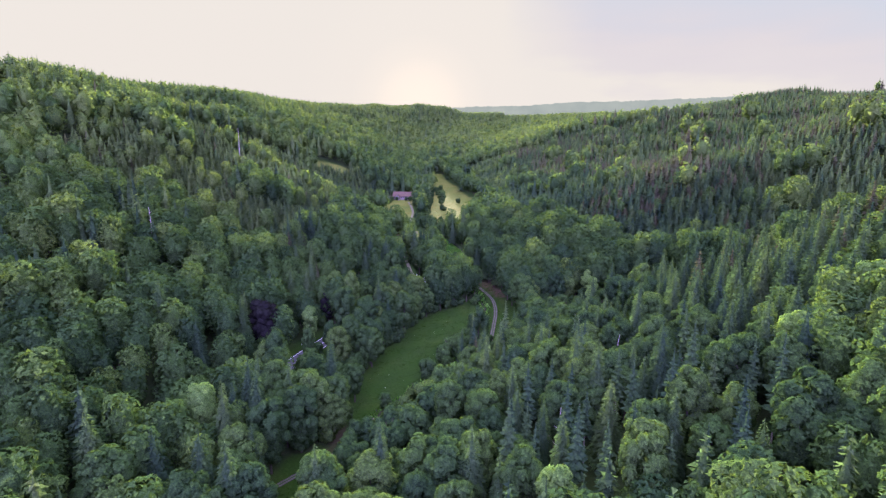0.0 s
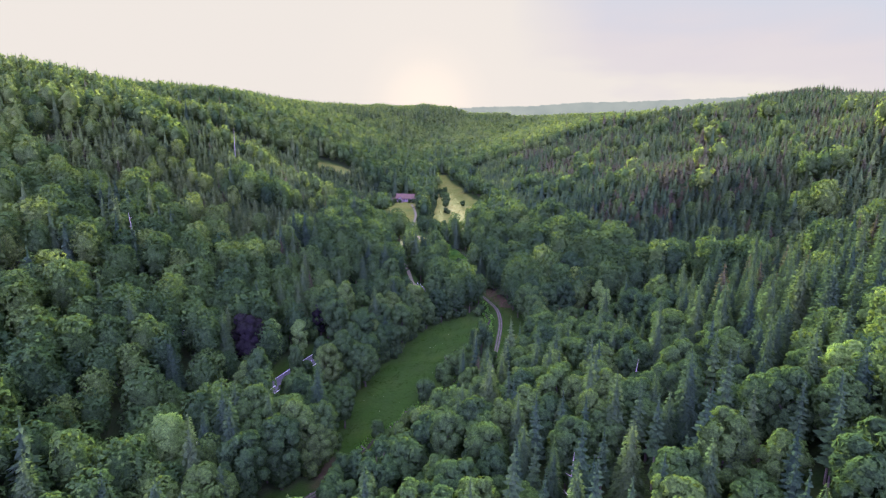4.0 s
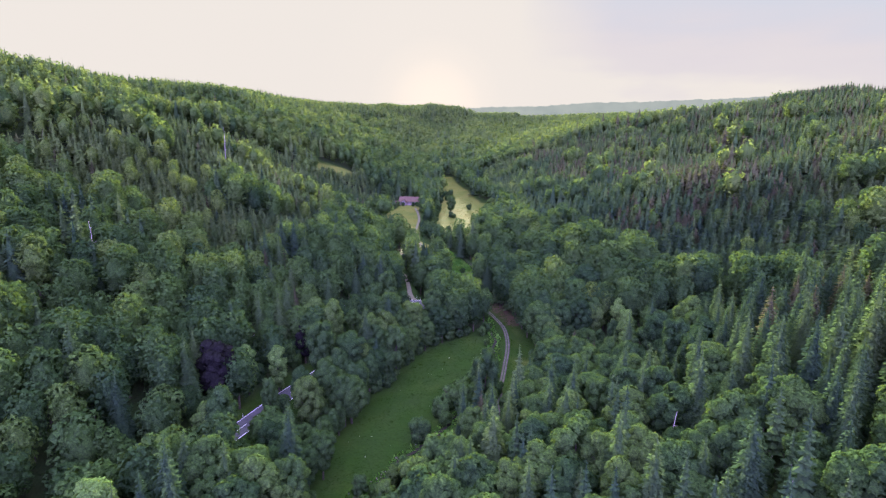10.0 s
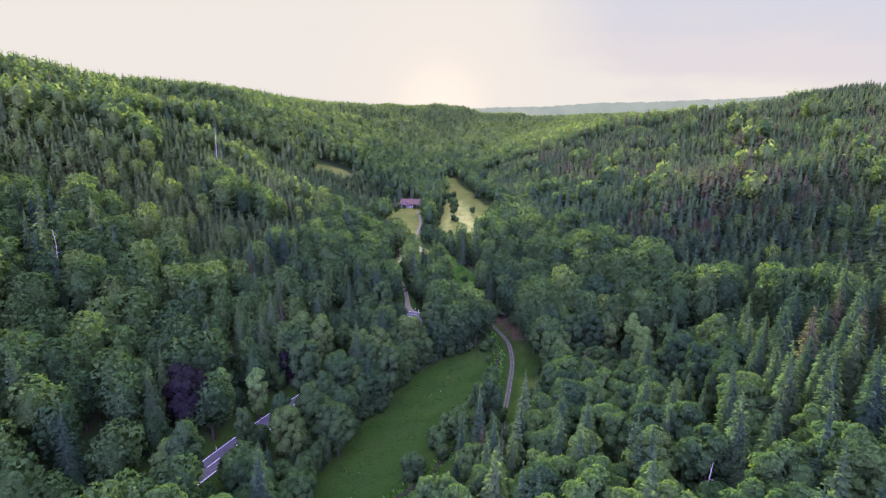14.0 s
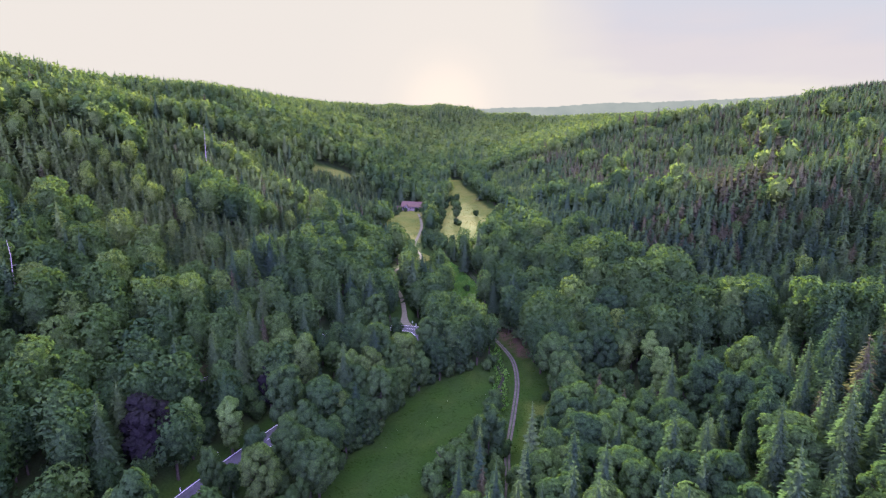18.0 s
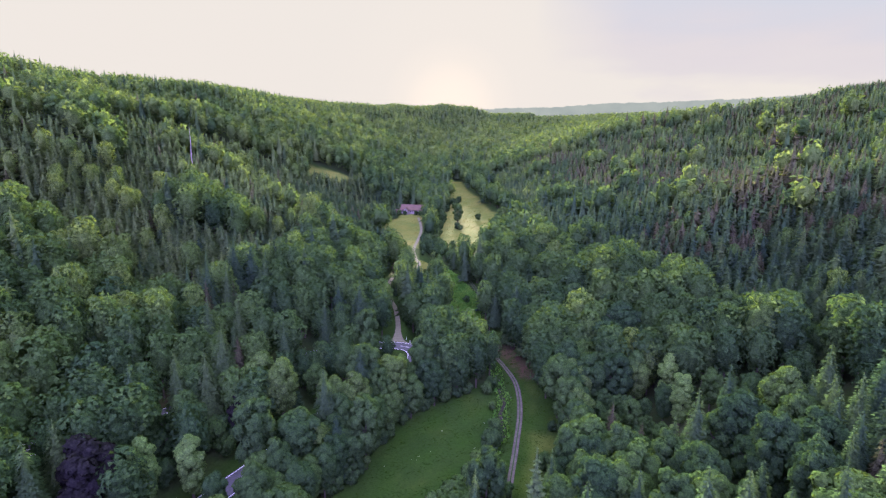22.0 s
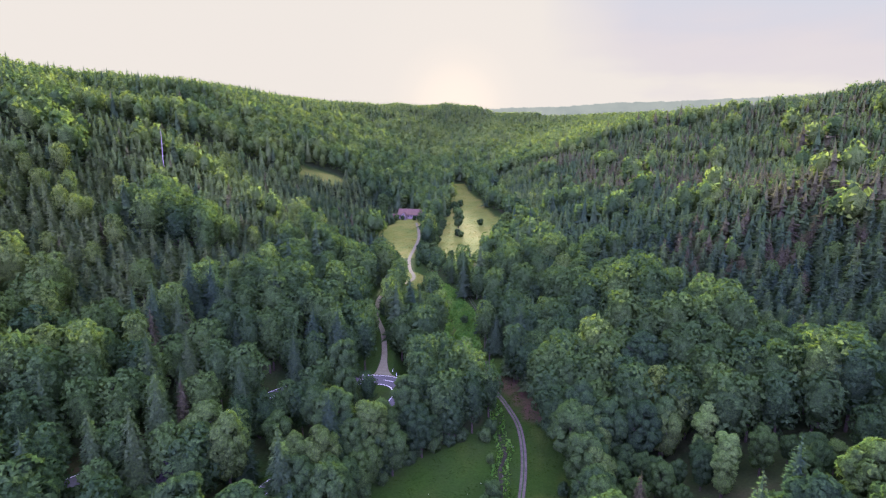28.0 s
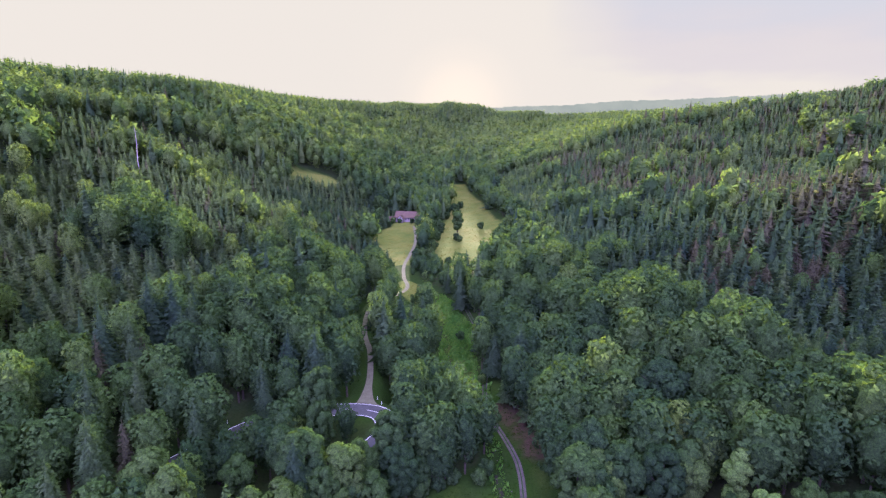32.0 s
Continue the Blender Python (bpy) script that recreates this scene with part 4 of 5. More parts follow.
def wood(name, models, chosen, foliage, label):
    """Many trees of one kind as one mesh."""
    v_all, s_all, c_all, m_all, t_all, f_all, base = [], [], [], [], [], [], 0
    for k, (v, s, c, m, f) in enumerate(models):
        idx = np.flatnonzero(chosen)
        idx = idx[idx % len(models) == k]
        if not len(idx):
            continue
        co, si, sc = np.cos(turn_of[idx]), np.sin(turn_of[idx]), size_of[idx]
        x = (v[None, :, 0] * co[:, None] - v[None, :, 1] * si[:, None]) * (sc * wide_of[idx])[:, None] + tx[idx][:, None]
        y = (v[None, :, 0] * si[:, None] + v[None, :, 1] * co[:, None]) * (sc * wide_of[idx])[:, None] + ty[idx][:, None]
        z = v[None, :, 2] * (sc * (0.94 + 0.12 * tone_of[idx]))[:, None] + tz[idx][:, None] - 0.1
        v_all.append(np.stack([x, y, z], -1).reshape(-1, 3))
        f_all.append(np.stack([f[None, :, 0] * co[:, None] - f[None, :, 1] * si[:, None], f[None, :, 0] * si[:, None] + f[None, :, 1] * co[:, None], np.repeat(f[None, :, 2], len(idx), 0)], -1).reshape(-1, 3))
        s_all.append(np.tile(s, len(idx))), m_all.append(np.tile(m, len(idx)))
        c_all.append((c[None] + (np.arange(len(idx)) * len(v))[:, None] + base).ravel())
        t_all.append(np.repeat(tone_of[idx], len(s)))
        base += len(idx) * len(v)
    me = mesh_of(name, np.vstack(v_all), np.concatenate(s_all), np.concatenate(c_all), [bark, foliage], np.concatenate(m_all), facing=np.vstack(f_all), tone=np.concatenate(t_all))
    return tagged(new(name, me), label, "woods", kind="stuff")


rest = ~single
in_valley = (tx > -1.06 * ty - 22) & (tx < 0.95 * ty + 50) & (ty > 44) & (ty < 350) & (np.abs(tx + 20) < 190)
below = (np.abs(tx) < 100) & (ty > 60) & (ty < 140)
nearer = in_valley | below | ((np.abs(tx + 30) < 105) & (ty >= 350) & (ty < 405))
nearer &= rest
farther = rest & ~nearer
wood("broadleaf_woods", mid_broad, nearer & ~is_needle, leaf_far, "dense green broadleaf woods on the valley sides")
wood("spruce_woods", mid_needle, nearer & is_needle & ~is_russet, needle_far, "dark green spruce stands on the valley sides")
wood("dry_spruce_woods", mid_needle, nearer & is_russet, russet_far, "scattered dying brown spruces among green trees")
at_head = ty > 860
wood("valley_head_woods", head_broad, farther & ~is_needle & at_head, leaf_far, "broadleaf forest closing the valley head, haze painted into its pale leaves")
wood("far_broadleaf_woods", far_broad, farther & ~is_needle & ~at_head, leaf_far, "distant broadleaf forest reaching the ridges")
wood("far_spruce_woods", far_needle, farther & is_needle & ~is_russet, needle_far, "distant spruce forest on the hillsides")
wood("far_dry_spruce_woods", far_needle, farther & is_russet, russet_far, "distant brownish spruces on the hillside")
for model in (*broad_models, *spruce_models, russet_model):
    for o in (*model.children, model):
        bpy.data.objects.remove(o)
copper_model.matrix_basis = Matrix.Translation((-90, 184, float(ground_height(-90, 184)))) @ Matrix.Diagonal((1.12, 1.12, 1.05, 1))


# ---- single trees, shrubs and fallen things ----
def stand(ob, x, y, size=1.0, turn=0.0, tall=1.0, sink=0.1):
    ob.matrix_basis = Matrix.Translation((x, y, float(ground_height(x, y)) - sink)) @ Matrix.Rotation(turn, 4, "Z") @ Matrix.Diagonal((size, size, size * tall, 1))
    return ob


def stand_copy(model, x, y, size=1.0, turn=0.0, tall=1.0):
    return copy_thing(model, Matrix.Translation((x, y, float(ground_height(x, y)) - 0.1)) @ Matrix.Rotation(turn, 4, "Z") @ Matrix.Diagonal((size, size, size * tall, 1)))


def shrub_model(k):
    h, r = 5.0, 2.6
    return tree_model("shrub", limbs(rng, h, 0.05, r, 6, 4), broad_crown(rng, h, r, 13, 800, 0.5, low=0.02, core=2), bark, leaf_near, "rounded green shrub growing on the meadow", "shrub")


shrubs = [shrub_model(k) for k in range(3)]
shrub_places = [(-70.5, 184, 1.6), (-67, 170, 2.4), (-61, 164, 2.2), (-22, 160, 2.2), (-17, 168, 2.4), (-25, 149, 2.0), (-31, 144, 2.1), (-20, 151, 2.5), (-14, 158, 2.6), (-36, 138, 1.9), (-12, 149, 2.6), (-27, 166, 1.4), (-41, 128, 1.8), (-24, 140, 2.3), (-31, 134, 2.2), (-52, 141, 2.0), (-56, 147, 2.2), (-57, 136, 2.2),
                (-26.3, 185.5, 1.55), (-47.5, 214, 1.0), (-45, 218, 1.15), (-49, 205, 0.9), (-20, 196, 0.9), (-16, 204, 1.0), (-13, 199, 1.25), (-14, 214, 0.75), (-5.8, 226, 0.8),
                (-4.4, 217, 1.1), (-11, 231, 0.5), (-10, 246, 0.45), (-10.5, 262, 0.6), (-13, 272, 0.8), (-11.5, 276, 0.9), (-33, 158, 0.9), (-30, 164, 0.8), (-24, 172, 0.9), (-20, 182, 0.8),
                (-40, 142, 0.9), (-44, 133, 0.8), (-102, 564, 0.8), (-112, 563, 0.75), (-97.5, 563, 0.95), (-117, 562, 1.0), (-57, 511, 1.0), (-54, 508, 0.9), *[(-90 + 2.6 * k, 607 + 3.4 * k + (k % 3), 1.0 + 0.25 * (k % 2)) for k in range(8)], (-44, 552, 1.1), (-72, 600, 1.2), (-70, 606, 0.9), (-67, 448, 1.3), (-62, 432, 1.6), (-66, 437, 1.7), (-58, 426, 1.5), (-56, 434, 1.8), (-60, 444, 1.6), (-42, 404, 1.8), (-38, 398, 1.7), (-46, 411, 1.8), (-35, 391, 1.5), (-40, 416, 1.8), (-70, 455, 1.6), (-66, 462, 1.5), (-71, 470, 1.7), (-68, 480, 1.5), (-64, 440, 1.2), (-82, 590, 1.3), (-76, 582, 1.2), (-86, 601, 1.1),
                (-92, 610, 1.2), (-80, 612, 1.0), (-98, 640, 1.2), (-18, 322, 0.7), (-30, 352, 0.7), (-38, 248, 0.8), (-33, 258, 0.9), (6, 232, 0.9), (9, 252, 0.7),
                (-8.5, 247, 1.1), (-9, 239, 1.3), (-11, 229, 1.2), (-13, 221, 1.4), (-16, 213, 1.5), (-19, 207, 1.6), (-22, 200, 1.4), (-14, 207, 1.7), (-11, 215, 1.3), (-9, 223, 1.0),
                (-82, 216.5, 1.5), (-78.5, 215, 1.2), (-84, 212, 1.3), (-80, 220, 1.6), (-90, 205, 1.5), (-88, 208.5, 1.2), (-85, 199, 1.3), (-92, 211, 1.4), (-86.5, 216, 1.5),
                (-74, 251, 1.4), (-71, 255, 1.2), (-77, 256, 1.5),
                *[(float(meadow_left(212 + 3.1 * k)) - 2.2 + 0.9 * math.sin(5.0 * k), 212 + 3.1 * k, 0.95 + 0.3 * math.sin(2.3 * k)) for k in range(20)]]
for k, (x, y, s) in enumerate(shrub_places):
    tagged(stand_copy(shrubs[k % 3], x, y, s, k * 1.7), group="shrubs on the meadows")
for model in shrubs:
    for o in (*model.children, model):
        bpy.data.objects.remove(o)

lone = tree_model("lone_tree", limbs(rng, 13, 0.15, 4.2, 6), broad_crown(rng, 13, 4.0, 18, 1100, 0.7, low=0.06, core=2), bark, leaf_near, "single round-crowned tree on the sloping pasture", "tree")
stand(lone, -60, 537, 1.25)


def pine_model(k):
    h = 23.0 + k
    crown = needle_crown(rng, h, 2.7, 15, 9, low=0.42, droop=0.15, sparse=0.2)
    return tree_model("pine_tree", stem(rng, h, 0.24), crown, pale_trunk, needle_near, "slender pine with a bare pale trunk and thin crown", "tree")


pale_trunk = plain("pale_trunk", [(0.3, (0.12, 0.105, 0.075)), (0.7, (0.21, 0.19, 0.14))], 1.2)
pines = [pine_model(k) for k in range(3)]
for k, (x, y) in enumerate(PINES):
    tagged(stand_copy(pines[k % 3], x, y, 0.85 + 0.05 * (k % 6), k * 1.3), group="pines above the brook")
for model in pines:
    for o in (*model.children, model):
        bpy.data.objects.remove(o)


def dead_tree(x, y, height, lean):
    ob = tagged(new("dead_tree"), "bare bleached trunk of a dead tree", "dead tree")
    zs = np.linspace(-0.5, height, 6)
    trunk = np.column_stack([lean * (zs / height) ** 2, 0.3 * np.sin(zs * 0.4), zs])
    part("trunk", mesh_from("trunk", [(tube(trunk, np.linspace(0.32, 0.05, 6), 7), 0)], [pale_bark]), ob)
    for k in range(7):
        z = height * (0.45 + 0.075 * k)
        a, l = k * 2.3, 1.8 - 0.15 * k
        start = np.array([lean * (z / height) ** 2, 0.3 * math.sin(z * 0.4), z])
        end = start + (math.cos(a) * l, math.sin(a) * l, 0.35 * l)
        part("branch", mesh_from("branch", [(tube([start, (start + end) / 2 + (0, 0, -0.1), end], [0.07, 0.05, 0.02], 5), 0)], [pale_bark]), ob)
    return stand(ob, x, y)


for x, y, h, l in ((35, 154, 18, 1.6), (-194, 380, 27, 0.4), (14, 112, 20, 0.8), (60, 300, 19, 0.2), (-150, 210, 24, -0.4), (-83, 421, 11, 2.2)):
    dead_tree(x, y, h, l)

for x, y, s in ((-108, 256, 1.05), (-104, 266, 0.95), (-88, 240, 0.8), (24, 236, 0.8), (18, 205, 0.9), (30, 228, 0.7), (-8, 187, 0.78)):
    ob = tree_model("dry_spruce_tree", stem(rng, 22), needle_sprays(rng, 22, 3.6, 1100, 1.1, 0.1, 9), bark, russet_near, "dying spruce with reddish brown needles", "tree")
    stand(ob, x, y, s)

# fresh green of the slim trees; on the right-hand ones it is painted sunlight
yellow_leaf = leaves("sunlit_leaves", (0.105, 0.19, 0.050), (0.120, 0.21, 0.050), (0.140, 0.225, 0.052), 0.42, False)
for k, (x, y, r) in enumerate(LIGHT_TREES):
    h = 21 if r > 4 else 18
    ob = tree_model("light_green_tree", limbs(rng, h, 0.2, r, 7), broad_crown(rng, h, r, 30, 2900, 0.58, low=0.02, core=2), bark, yellow_leaf, "slim broadleaf tree with bright yellow-green foliage", "tree")
    stand(ob, x, y)

# ---- stones along the brook, grass and flowers ----
def pebbles(count, seed):
    r = np.random.RandomState(seed)
    pieces = []
    fine = spline(CREEK, 0.6)
    for k in range(count):
        p = fine[r.randint(len(fine))]
        if k % 3 == 0:
            p = fine[np.argmin(np.abs(fine[:, 1] - r.uniform(150, 170)))]
        s = r.uniform(0.08, 0.3)
        xy = p[:2] + r.normal(0, 0.9, 2)
        pieces.append((blob(np.array([*xy, float(ground_height(*xy)) + 0.1]), np.array([s, s * r.uniform(0.6, 1), s * 0.6]), r), 0))
    return mesh_from("brook_stones", pieces, [stone])


tagged(new("brook_stones", pebbles(520, 9)), "pale boulders and stones lining the brook bed", "stones", kind="stuff")


def tufts(name, count, box, where, height, width, material_used, label, seed):
    """Short blades standing on the grass, leaning every way."""
    r = np.random.RandomState(seed)
    x, y = r.uniform(box[0], box[1], count), r.uniform(box[2], box[3], count)
    keep = where(x, y) > r.uniform(0.2, 0.6, count)
    for line, w in ((track_line, 1.25), (lane_line, 1.9), (creek_line, 0.7)):
        keep &= near_line(x, y, line)[0] > w
    x, y = x[keep], y[keep]
    n = len(x)
    z, h, a, w = ground_height(x, y), height * r.uniform(0.5, 1.5, n) * (1 + 0.6 * wave(x, y, 61, 9)), r.uniform(0, 6.28, n), width * r.uniform(0.6, 1.4, n)
    lean = r.normal(0, 0.35, (2, n)) * h
    dx, dy = np.cos(a) * w, np.sin(a) * w
    v = np.stack([np.stack([x - dx, y - dy, z - 0.03], 1), np.stack([x + dx, y + dy, z - 0.03], 1), np.stack([x + lean[0] + dx * 0.6, y + lean[1] + dy * 0.6, z + h], 1), np.stack([x + lean[0] - dx * 0.5, y + lean[1] - dy * 0.5, z + h * 0.85], 1)], 1).reshape(-1, 3)
    tone = np.clip(0.5 + 0.2 * r.randn(n) + 0.3 * wave(x, y, 62, 14), 0, 1)
    return tagged(new(name, mesh_of(name, v, np.full(n, 4), np.arange(4 * n), [material_used], tone=tone)), label, "grass", kind="stuff")


grass_blades = leaves("grass_blades", (0.014, 0.038, 0.004), (0.019, 0.046, 0.004), (0.030, 0.056, 0.006), 0.35, True, 1.0, 0.85)
weed_blades = leaves("weed_blades", (0.060, 0.165, 0.024), (0.085, 0.20, 0.030), (0.12, 0.235, 0.04), 0.4, True, 1.0, 0.8)
hay_blades = leaves("hay_blades", (0.072, 0.102, 0.015), (0.102, 0.118, 0.020), (0.134, 0.128, 0.027), 0.3, True, 1.0, 0.85)
tufts("meadow_grass", 52000, (-60, 16, 100, 325), lush_grass, 0.08, 0.3, grass_blades, "lush green meadow grass in uneven tufts", 70)
tufts("clearing_grass", 26000, (-60, -15, 316, 400), lush_grass, 0.75, 0.45, weed_blades, "tall bright green weeds in the clearing", 71)
tufts("pasture_grass", 26000, (-215, -30, 384, 765), dry_grass, 0.1, 0.5, hay_blades, "dry yellowish pasture grass", 72)
bank_side = lambda x, y: 0.9 * (near_line(x, y, creek_line)[0] < 2.4) * (y > 150)
tufts("bank_weeds", 26000, (-50, -4, 150, 310), bank_side, 0.45, 0.3, weed_blades, "tall weeds along the brook banks", 74)
flower_white = plain("flower_white", [(0.3, (0.55, 0.52, 0.5)), (0.7, (0.7, 0.66, 0.66))], 2.0)
tufts("meadow_flowers", 30, (-52, -10, 175, 262), lush_grass, 0.3, 0.07, flower_white, "scattered pale wildflowers in the meadow", 73)


# ---- guide posts by the bend ----
def box(sx, sy, sz, at=(0, 0, 0), bevel=0.0):
    bm = bmesh.new()
    bmesh.ops.create_cube(bm, size=1.0)
    bmesh.ops.scale(bm, vec=(sx, sy, sz), verts=bm.verts)
    if bevel:
        bmesh.ops.bevel(bm, geom=bm.edges[:], offset=bevel, segments=2, affect="EDGES")
    bmesh.ops.translate(bm, vec=at, verts=bm.verts)
    return bm


def solid(name, bm, mat, parent=None, label=""):
    me = bpy.data.meshes.new(name)
    bm.to_mesh(me)
    bm.free()
    me.materials.append(mat)
    ob = new(name, me)
    if parent:
        ob.parent = parent
    return tagged(ob, label)


white_plastic = plain("white_plastic", [(0.3, (0.72, 0.72, 0.72)), (0.7, (0.82, 0.82, 0.80))], 3.0, 0.5, 0.05)
dark_plastic = plain("dark_plastic", [(0.3, (0.02, 0.02, 0.02)), (0.7, (0.035, 0.035, 0.035))], 3.0, 0.5, 0.05)


def guide_post(x, y):
    ob = tagged(new("guide_post"), "white plastic guide post with a dark band beside the road", "post", "guide posts at the bend")
    solid("post", box(0.14, 0.16, 1.05, (0, 0, 0.5), 0.02), white_plastic, ob)
    solid("band", box(0.146, 0.166, 0.2, (0, 0, 0.86), 0.01), dark_plastic, ob, "black band")
    solid("cap", box(0.13, 0.15, 0.05, (0, 0, 1.045), 0.02), white_plastic, ob)
    return stand(ob, x, y, sink=0.0)


for x, y in ((-47.6, 294.5), (-45.4, 291.6), (-39.0, 290.2), (-34.5, 283.5), (-36.0, 271.5), (-64, 288.5), (-84, 271), (-82, 183), (-80.5, 197)):
    guide_post(x, y)

# ---- the farmhouse ----
plaster = plain("plaster", [(0.3, (0.17, 0.17, 0.12)), (0.7, (0.23, 0.225, 0.165))], 0.4, 0.9, 0.1)
roof_tile = plain("roof_tile", [(0.3, (0.072, 0.052, 0.032)), (0.7, (0.104, 0.076, 0.046))], 0.6, 0.85, 0.4)
timber = plain("timber", [(0.3, (0.14, 0.085, 0.055)), (0.7, (0.24, 0.16, 0.11))], 0.8, 0.8, 0.3)


def glass_material():
    m, tree, out = material("window_glass")
    p = node(tree, "ShaderNodeBsdfPrincipled", Roughness=0.08)
    p.inputs["Base Color"].default_value = (0.03, 0.035, 0.04, 1)
    tree.links.new(p.outputs[0], out.inputs[0])
    return m


glass = glass_material()


def gable_body(length, depth, eaves, ridge):
    """Walls up to the gables, along x."""
    bm = bmesh.new()
    l, d = length / 2, depth / 2
    ends = [[bm.verts.new((s * l, y, z)) for y, z in ((-d, -0.8), (d, -0.8), (d, eaves), (0, ridge), (-d, eaves))] for s in (-1, 1)]
    bm.faces.new(ends[0][::-1]), bm.faces.new(ends[1])
    for i in range(5):
        j = (i + 1) % 5
        bm.faces.new((ends[0][i], ends[0][j], ends[1][j], ends[1][i]))
    bmesh.ops.recalc_face_normals(bm, faces=bm.faces[:])
    return bm


def roof_slab(length, depth, eaves, ridge, side, thick=0.25, over=0.7):
    """One pitch of the roof, with its overhang."""
    run, rise = depth / 2, ridge - eaves
    slope = rise / run
    bm = bmesh.new()
    l = length / 2 + over
    out_y, out_z = run + over, eaves - over * slope
    quad = [(-l, 0, ridge + 0.06), (l, 0, ridge + 0.06), (l, side * out_y, out_z + 0.06), (-l, side * out_y, out_z + 0.06)]
    low = [bm.verts.new(p) for p in quad]
    high = [bm.verts.new((x, y, z + thick)) for x, y, z in quad]
    bm.faces.new(low), bm.faces.new(high)
    for i in range(4):
        j = (i + 1) % 4
        bm.faces.new((low[i], low[j], high[j], high[i]))
    bmesh.ops.recalc_face_normals(bm, faces=bm.faces[:])
    return bm


def window_on(parent, x, y, z, w=1.1, h=1.3, turn=0.0):
    """A window in the wall that faces -y after the turn."""
    c, s = math.cos(turn), math.sin(turn)
    frame_ob = solid("window", box(w, 0.12, h, (0, 0, 0), 0.02), timber, parent, "brown framed window")
    frame_ob.matrix_basis = Matrix.Translation((x, y, z)) @ Matrix.Rotation(turn, 4, "Z")
    for k in (-1, 1):
        solid("pane", box(w * 0.4, 0.04, h * 0.84, (k * w * 0.23, -0.06, 0)), glass, frame_ob)
    solid("sill", box(w + 0.2, 0.22, 0.07, (0, -0.08, -h / 2 - 0.03)), stone, frame_ob)


def farmhouse(x, y, turn):
    ob = tagged(new("farmhouse"), "long farmhouse with a reddish tiled roof above the pasture", "house")
    L, D, E, R = 20.0, 10.0, 3.8, 7.8
    solid("wall", gable_body(L, D, E, R), plaster, ob)
    for s in (-1, 1):
        solid("roof", roof_slab(L, D, E, R, s), roof_tile, ob, "weathered red clay tile roof")
    # gabled front wing
    wing = gable_body(4.6, 4.2, 3.2, 5.6)
    bmesh.ops.rotate(wing, cent=(0, 0, 0), matrix=Matrix.Rotation(radians(90), 3, "Z"), verts=wing.verts)
    bmesh.ops.translate(wing, vec=(-4.2, -6.6, 0), verts=wing.verts)
    solid("wing", wing, plaster, ob, "white plastered gabled wing")
    for s in (-1, 1):
        slab = roof_slab(4.6, 4.2, 3.2, 5.6, s, 0.2, 0.45)
        bmesh.ops.rotate(slab, cent=(0, 0, 0), matrix=Matrix.Rotation(radians(90), 3, "Z"), verts=slab.verts)
        bmesh.ops.translate(slab, vec=(-4.2, -6.4, 0), verts=slab.verts)
        solid("wing_roof", slab, roof_tile, ob)
    for wx in (-8.0, -0.6, 1.6, 5.6, 8.0):
        window_on(ob, wx, -D / 2 - 0.03, 2.2)
    window_on(ob, -4.2, -8.93, 1.9, 1.4, 1.4)
    window_on(ob, -4.2, -8.93, 4.0, 0.8, 0.8)
    for wy in (-2.2, 2.2):
        window_on(ob, L / 2 + 0.03, wy, 2.2, turn=radians(90))
        window_on(ob, -L / 2 - 0.03, wy, 2.2, turn=radians(-90))
    window_on(ob, L / 2 + 0.03, 0, 6.0, turn=radians(90))
    door = solid("door", box(1.1, 0.12, 2.1, (0, 0, 0), 0.02), timber, ob, "brown wooden door")
    door.matrix_basis = Matrix.Translation((3.6, -D / 2 - 0.03, 1.05))
    solid("handle", box(0.04, 0.08, 0.14, (0.4, -0.1, 0)), dark_plastic, door)
    solid("gutter", box(L + 1.2, 0.14, 0.12, (0, -D / 2 - 0.75, E - 0.62), 0.03), dark_plastic, ob)
    return stand(ob, x, y, 1.0, turn, sink=0.0)


farmhouse(-107, 573, radians(-4))


def shed(x, y, turn):
    ob = tagged(new("shed"), "low wooden shed with a red roof beside the farmhouse", "shed")
    solid("wall", gable_body(6.0, 5.0, 2.4, 3.8), timber, ob)
    for s in (-1, 1):
        solid("roof", roof_slab(6.0, 5.0, 2.4, 3.8, s, 0.15, 0.4), roof_tile, ob)
    gate = solid("door", box(1.8, 0.1, 2.0, (0, 0, 0), 0.02), timber, ob, "plank door")
    gate.matrix_basis = Matrix.Translation((0.5, -2.54, 1.0))
    return stand(ob, x, y, 1.0, turn, sink=0.0)


shed(-121.5, 569, radians(8))

small_copper = tree_model("copper_beech", limbs(rng, 17, 0.15, 3.4, 7), broad_crown(rng, 17, 3.2, 22, 1800, 0.7, low=0.05, core=2), bark, copper, "slim copper beech with dark purple leaves above the bend", "tree")
stand(small_copper, -76.5, 220)


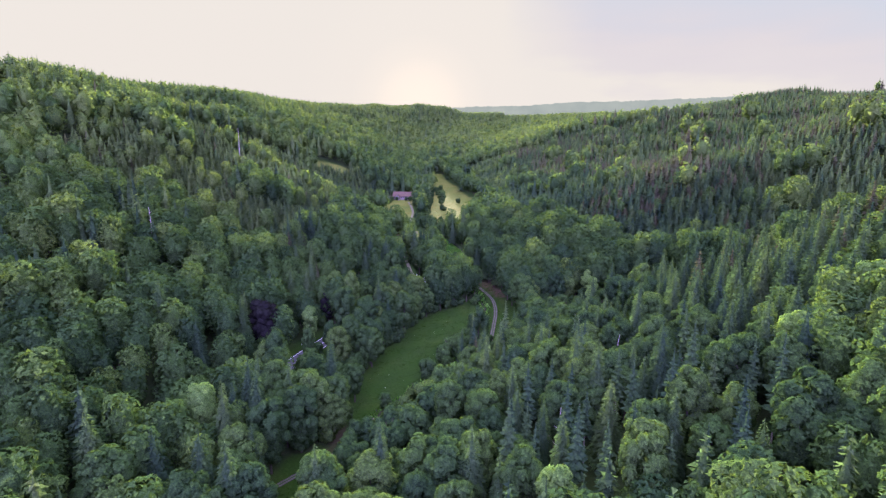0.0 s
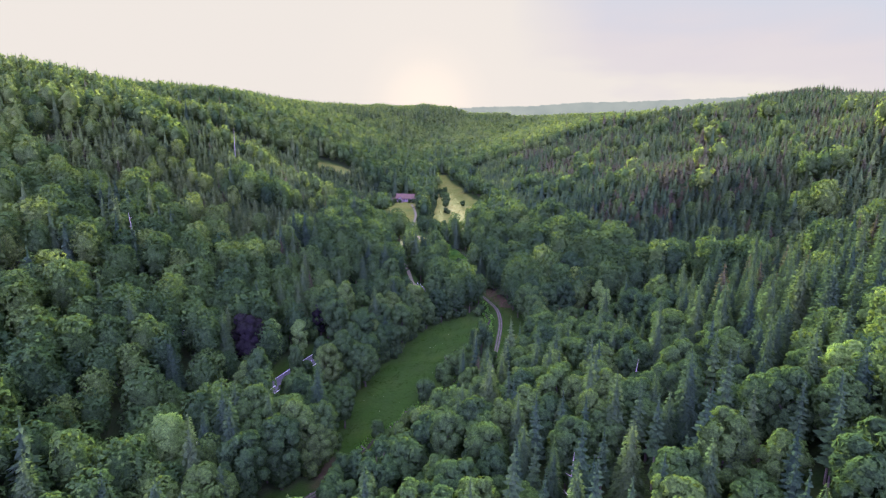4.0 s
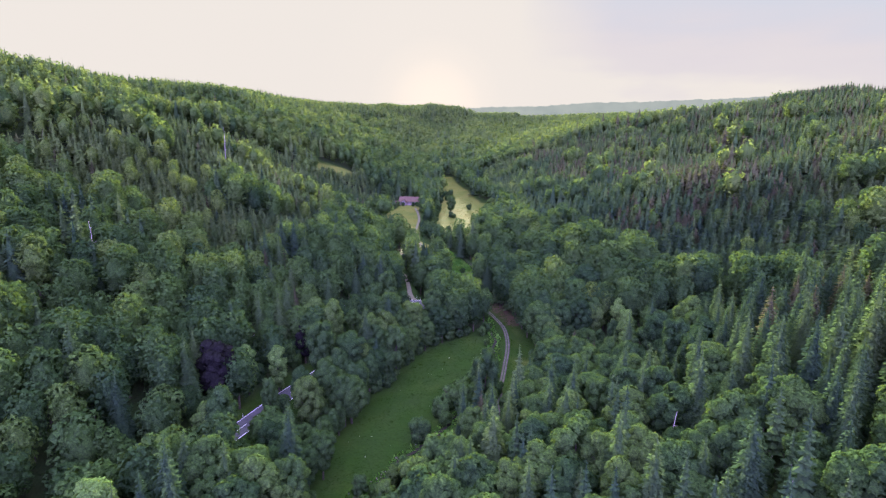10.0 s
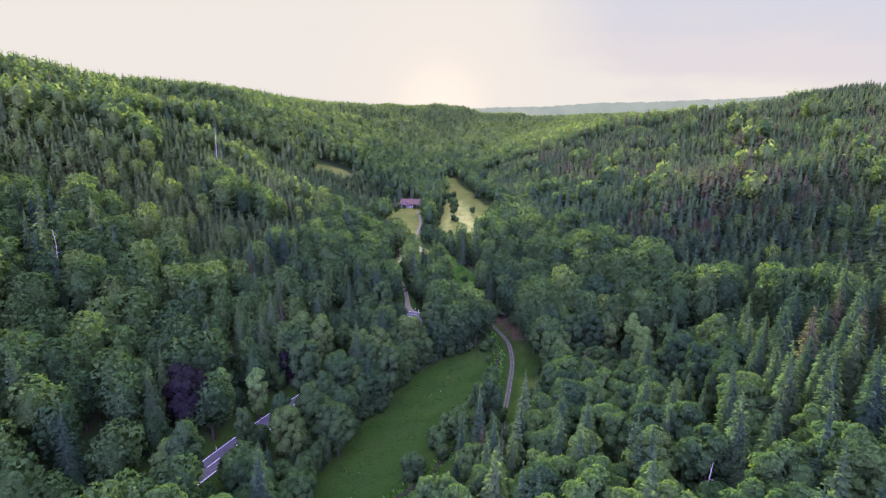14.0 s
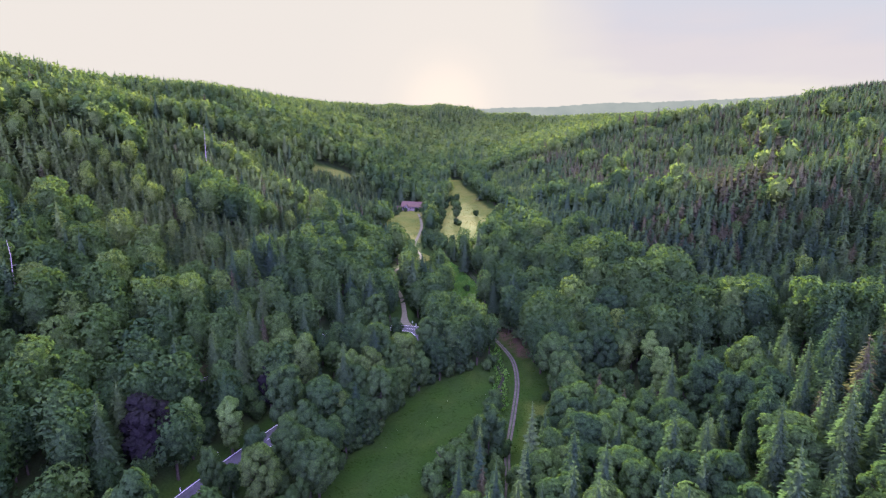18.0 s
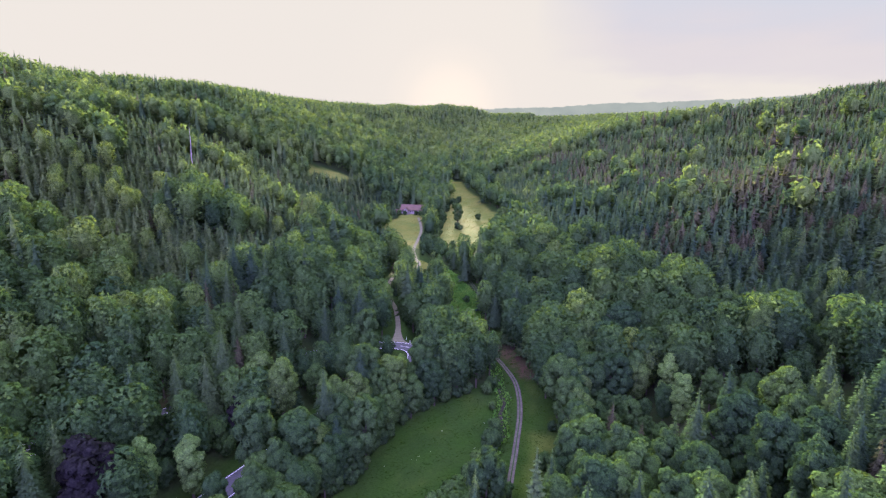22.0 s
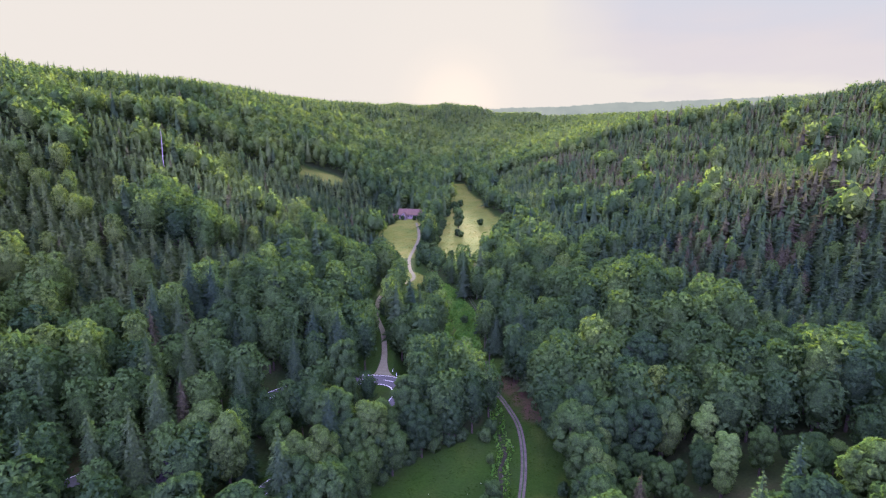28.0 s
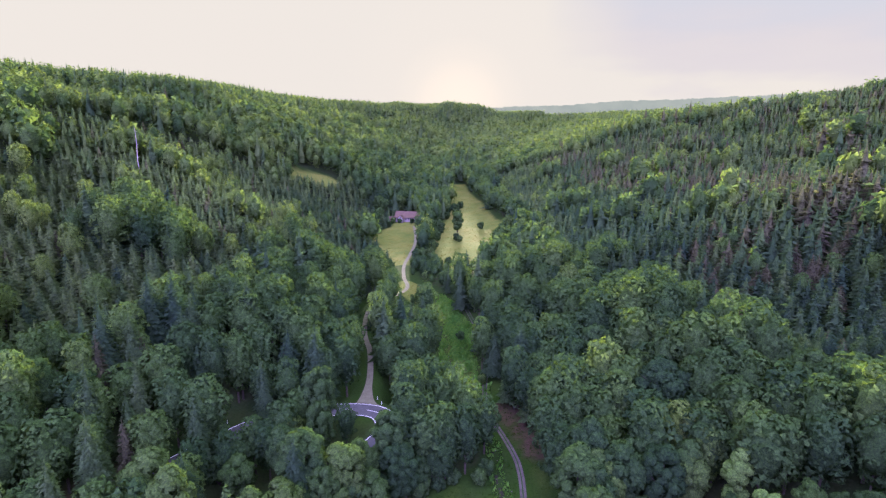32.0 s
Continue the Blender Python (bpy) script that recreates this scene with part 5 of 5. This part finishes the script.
# ---- timber stacked in the small clearing ----
def log_pile(x, y, turn):
    ob = tagged(new("log_pile"), "small stack of reddish barked logs in a clearing", "logs")
    r = np.random.RandomState(4)
    for row, count in enumerate((4, 3, 2)):
        for k in range(count):
            off, high, size = (k - (count - 1) / 2) * 0.46, 0.2 + 0.38 * row, r.uniform(0.19, 0.24)
            ends = np.array([[-1.6 + r.uniform(-0.2, 0.2), off, high], [0, off + r.uniform(-0.03, 0.03), high], [1.6 + r.uniform(-0.2, 0.2), off, high]])
            log = part("log", mesh_from("log", [(tube(ends, [size, size * 0.96, size * 0.9], 9), 0)], [red_bark]), ob)
            for e, s in ((0, -1), (2, 1)):
                bm = bmesh.new()
                bmesh.ops.create_cone(bm, cap_ends=True, segments=9, radius1=size * 0.95, radius2=size * 0.95, depth=0.04)
                bmesh.ops.rotate(bm, cent=(0, 0, 0), matrix=Matrix.Rotation(radians(90), 3, "Y"), verts=bm.verts)
                bmesh.ops.translate(bm, vec=ends[e] + (s * 0.015, 0, 0), verts=bm.verts)
                solid("cut_end", bm, cut_wood, log, "pale sawn end")
    return stand(ob, x, y, 1.0, turn, sink=0.02)


red_bark = plain("red_bark", [(0.3, (0.14, 0.06, 0.05)), (0.7, (0.24, 0.11, 0.085))], 2.0)
cut_wood = plain("cut_wood", [(0.3, (0.42, 0.34, 0.27)), (0.7, (0.55, 0.46, 0.37))], 4.0)
log_pile(50, 241, radians(25))

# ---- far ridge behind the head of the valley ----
# the ridge glows by itself: its pale haze is painted as emission
def haze_glow_material():
    m, tree, out = material("far_haze_glow")
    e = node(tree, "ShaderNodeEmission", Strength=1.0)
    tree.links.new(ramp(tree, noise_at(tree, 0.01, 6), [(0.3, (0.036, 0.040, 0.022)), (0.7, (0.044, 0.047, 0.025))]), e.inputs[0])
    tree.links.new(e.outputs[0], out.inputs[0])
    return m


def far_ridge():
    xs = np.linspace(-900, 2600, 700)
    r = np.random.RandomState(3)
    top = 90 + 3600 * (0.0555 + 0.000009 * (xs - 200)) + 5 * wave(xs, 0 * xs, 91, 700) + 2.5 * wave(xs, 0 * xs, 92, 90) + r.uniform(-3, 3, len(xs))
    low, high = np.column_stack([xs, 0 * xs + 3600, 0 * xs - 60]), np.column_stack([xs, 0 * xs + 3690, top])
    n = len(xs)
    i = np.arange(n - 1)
    return mesh_of("backdrop", np.vstack([low, high]), np.full(n - 1, 4), np.stack([i, i + 1, i + 1 + n, i + n], 1).ravel(), [haze_glow_material()])


tagged(new("backdrop", far_ridge()), "wooded ridge on the horizon, pale haze painted as a glow", "hills", kind="structure")
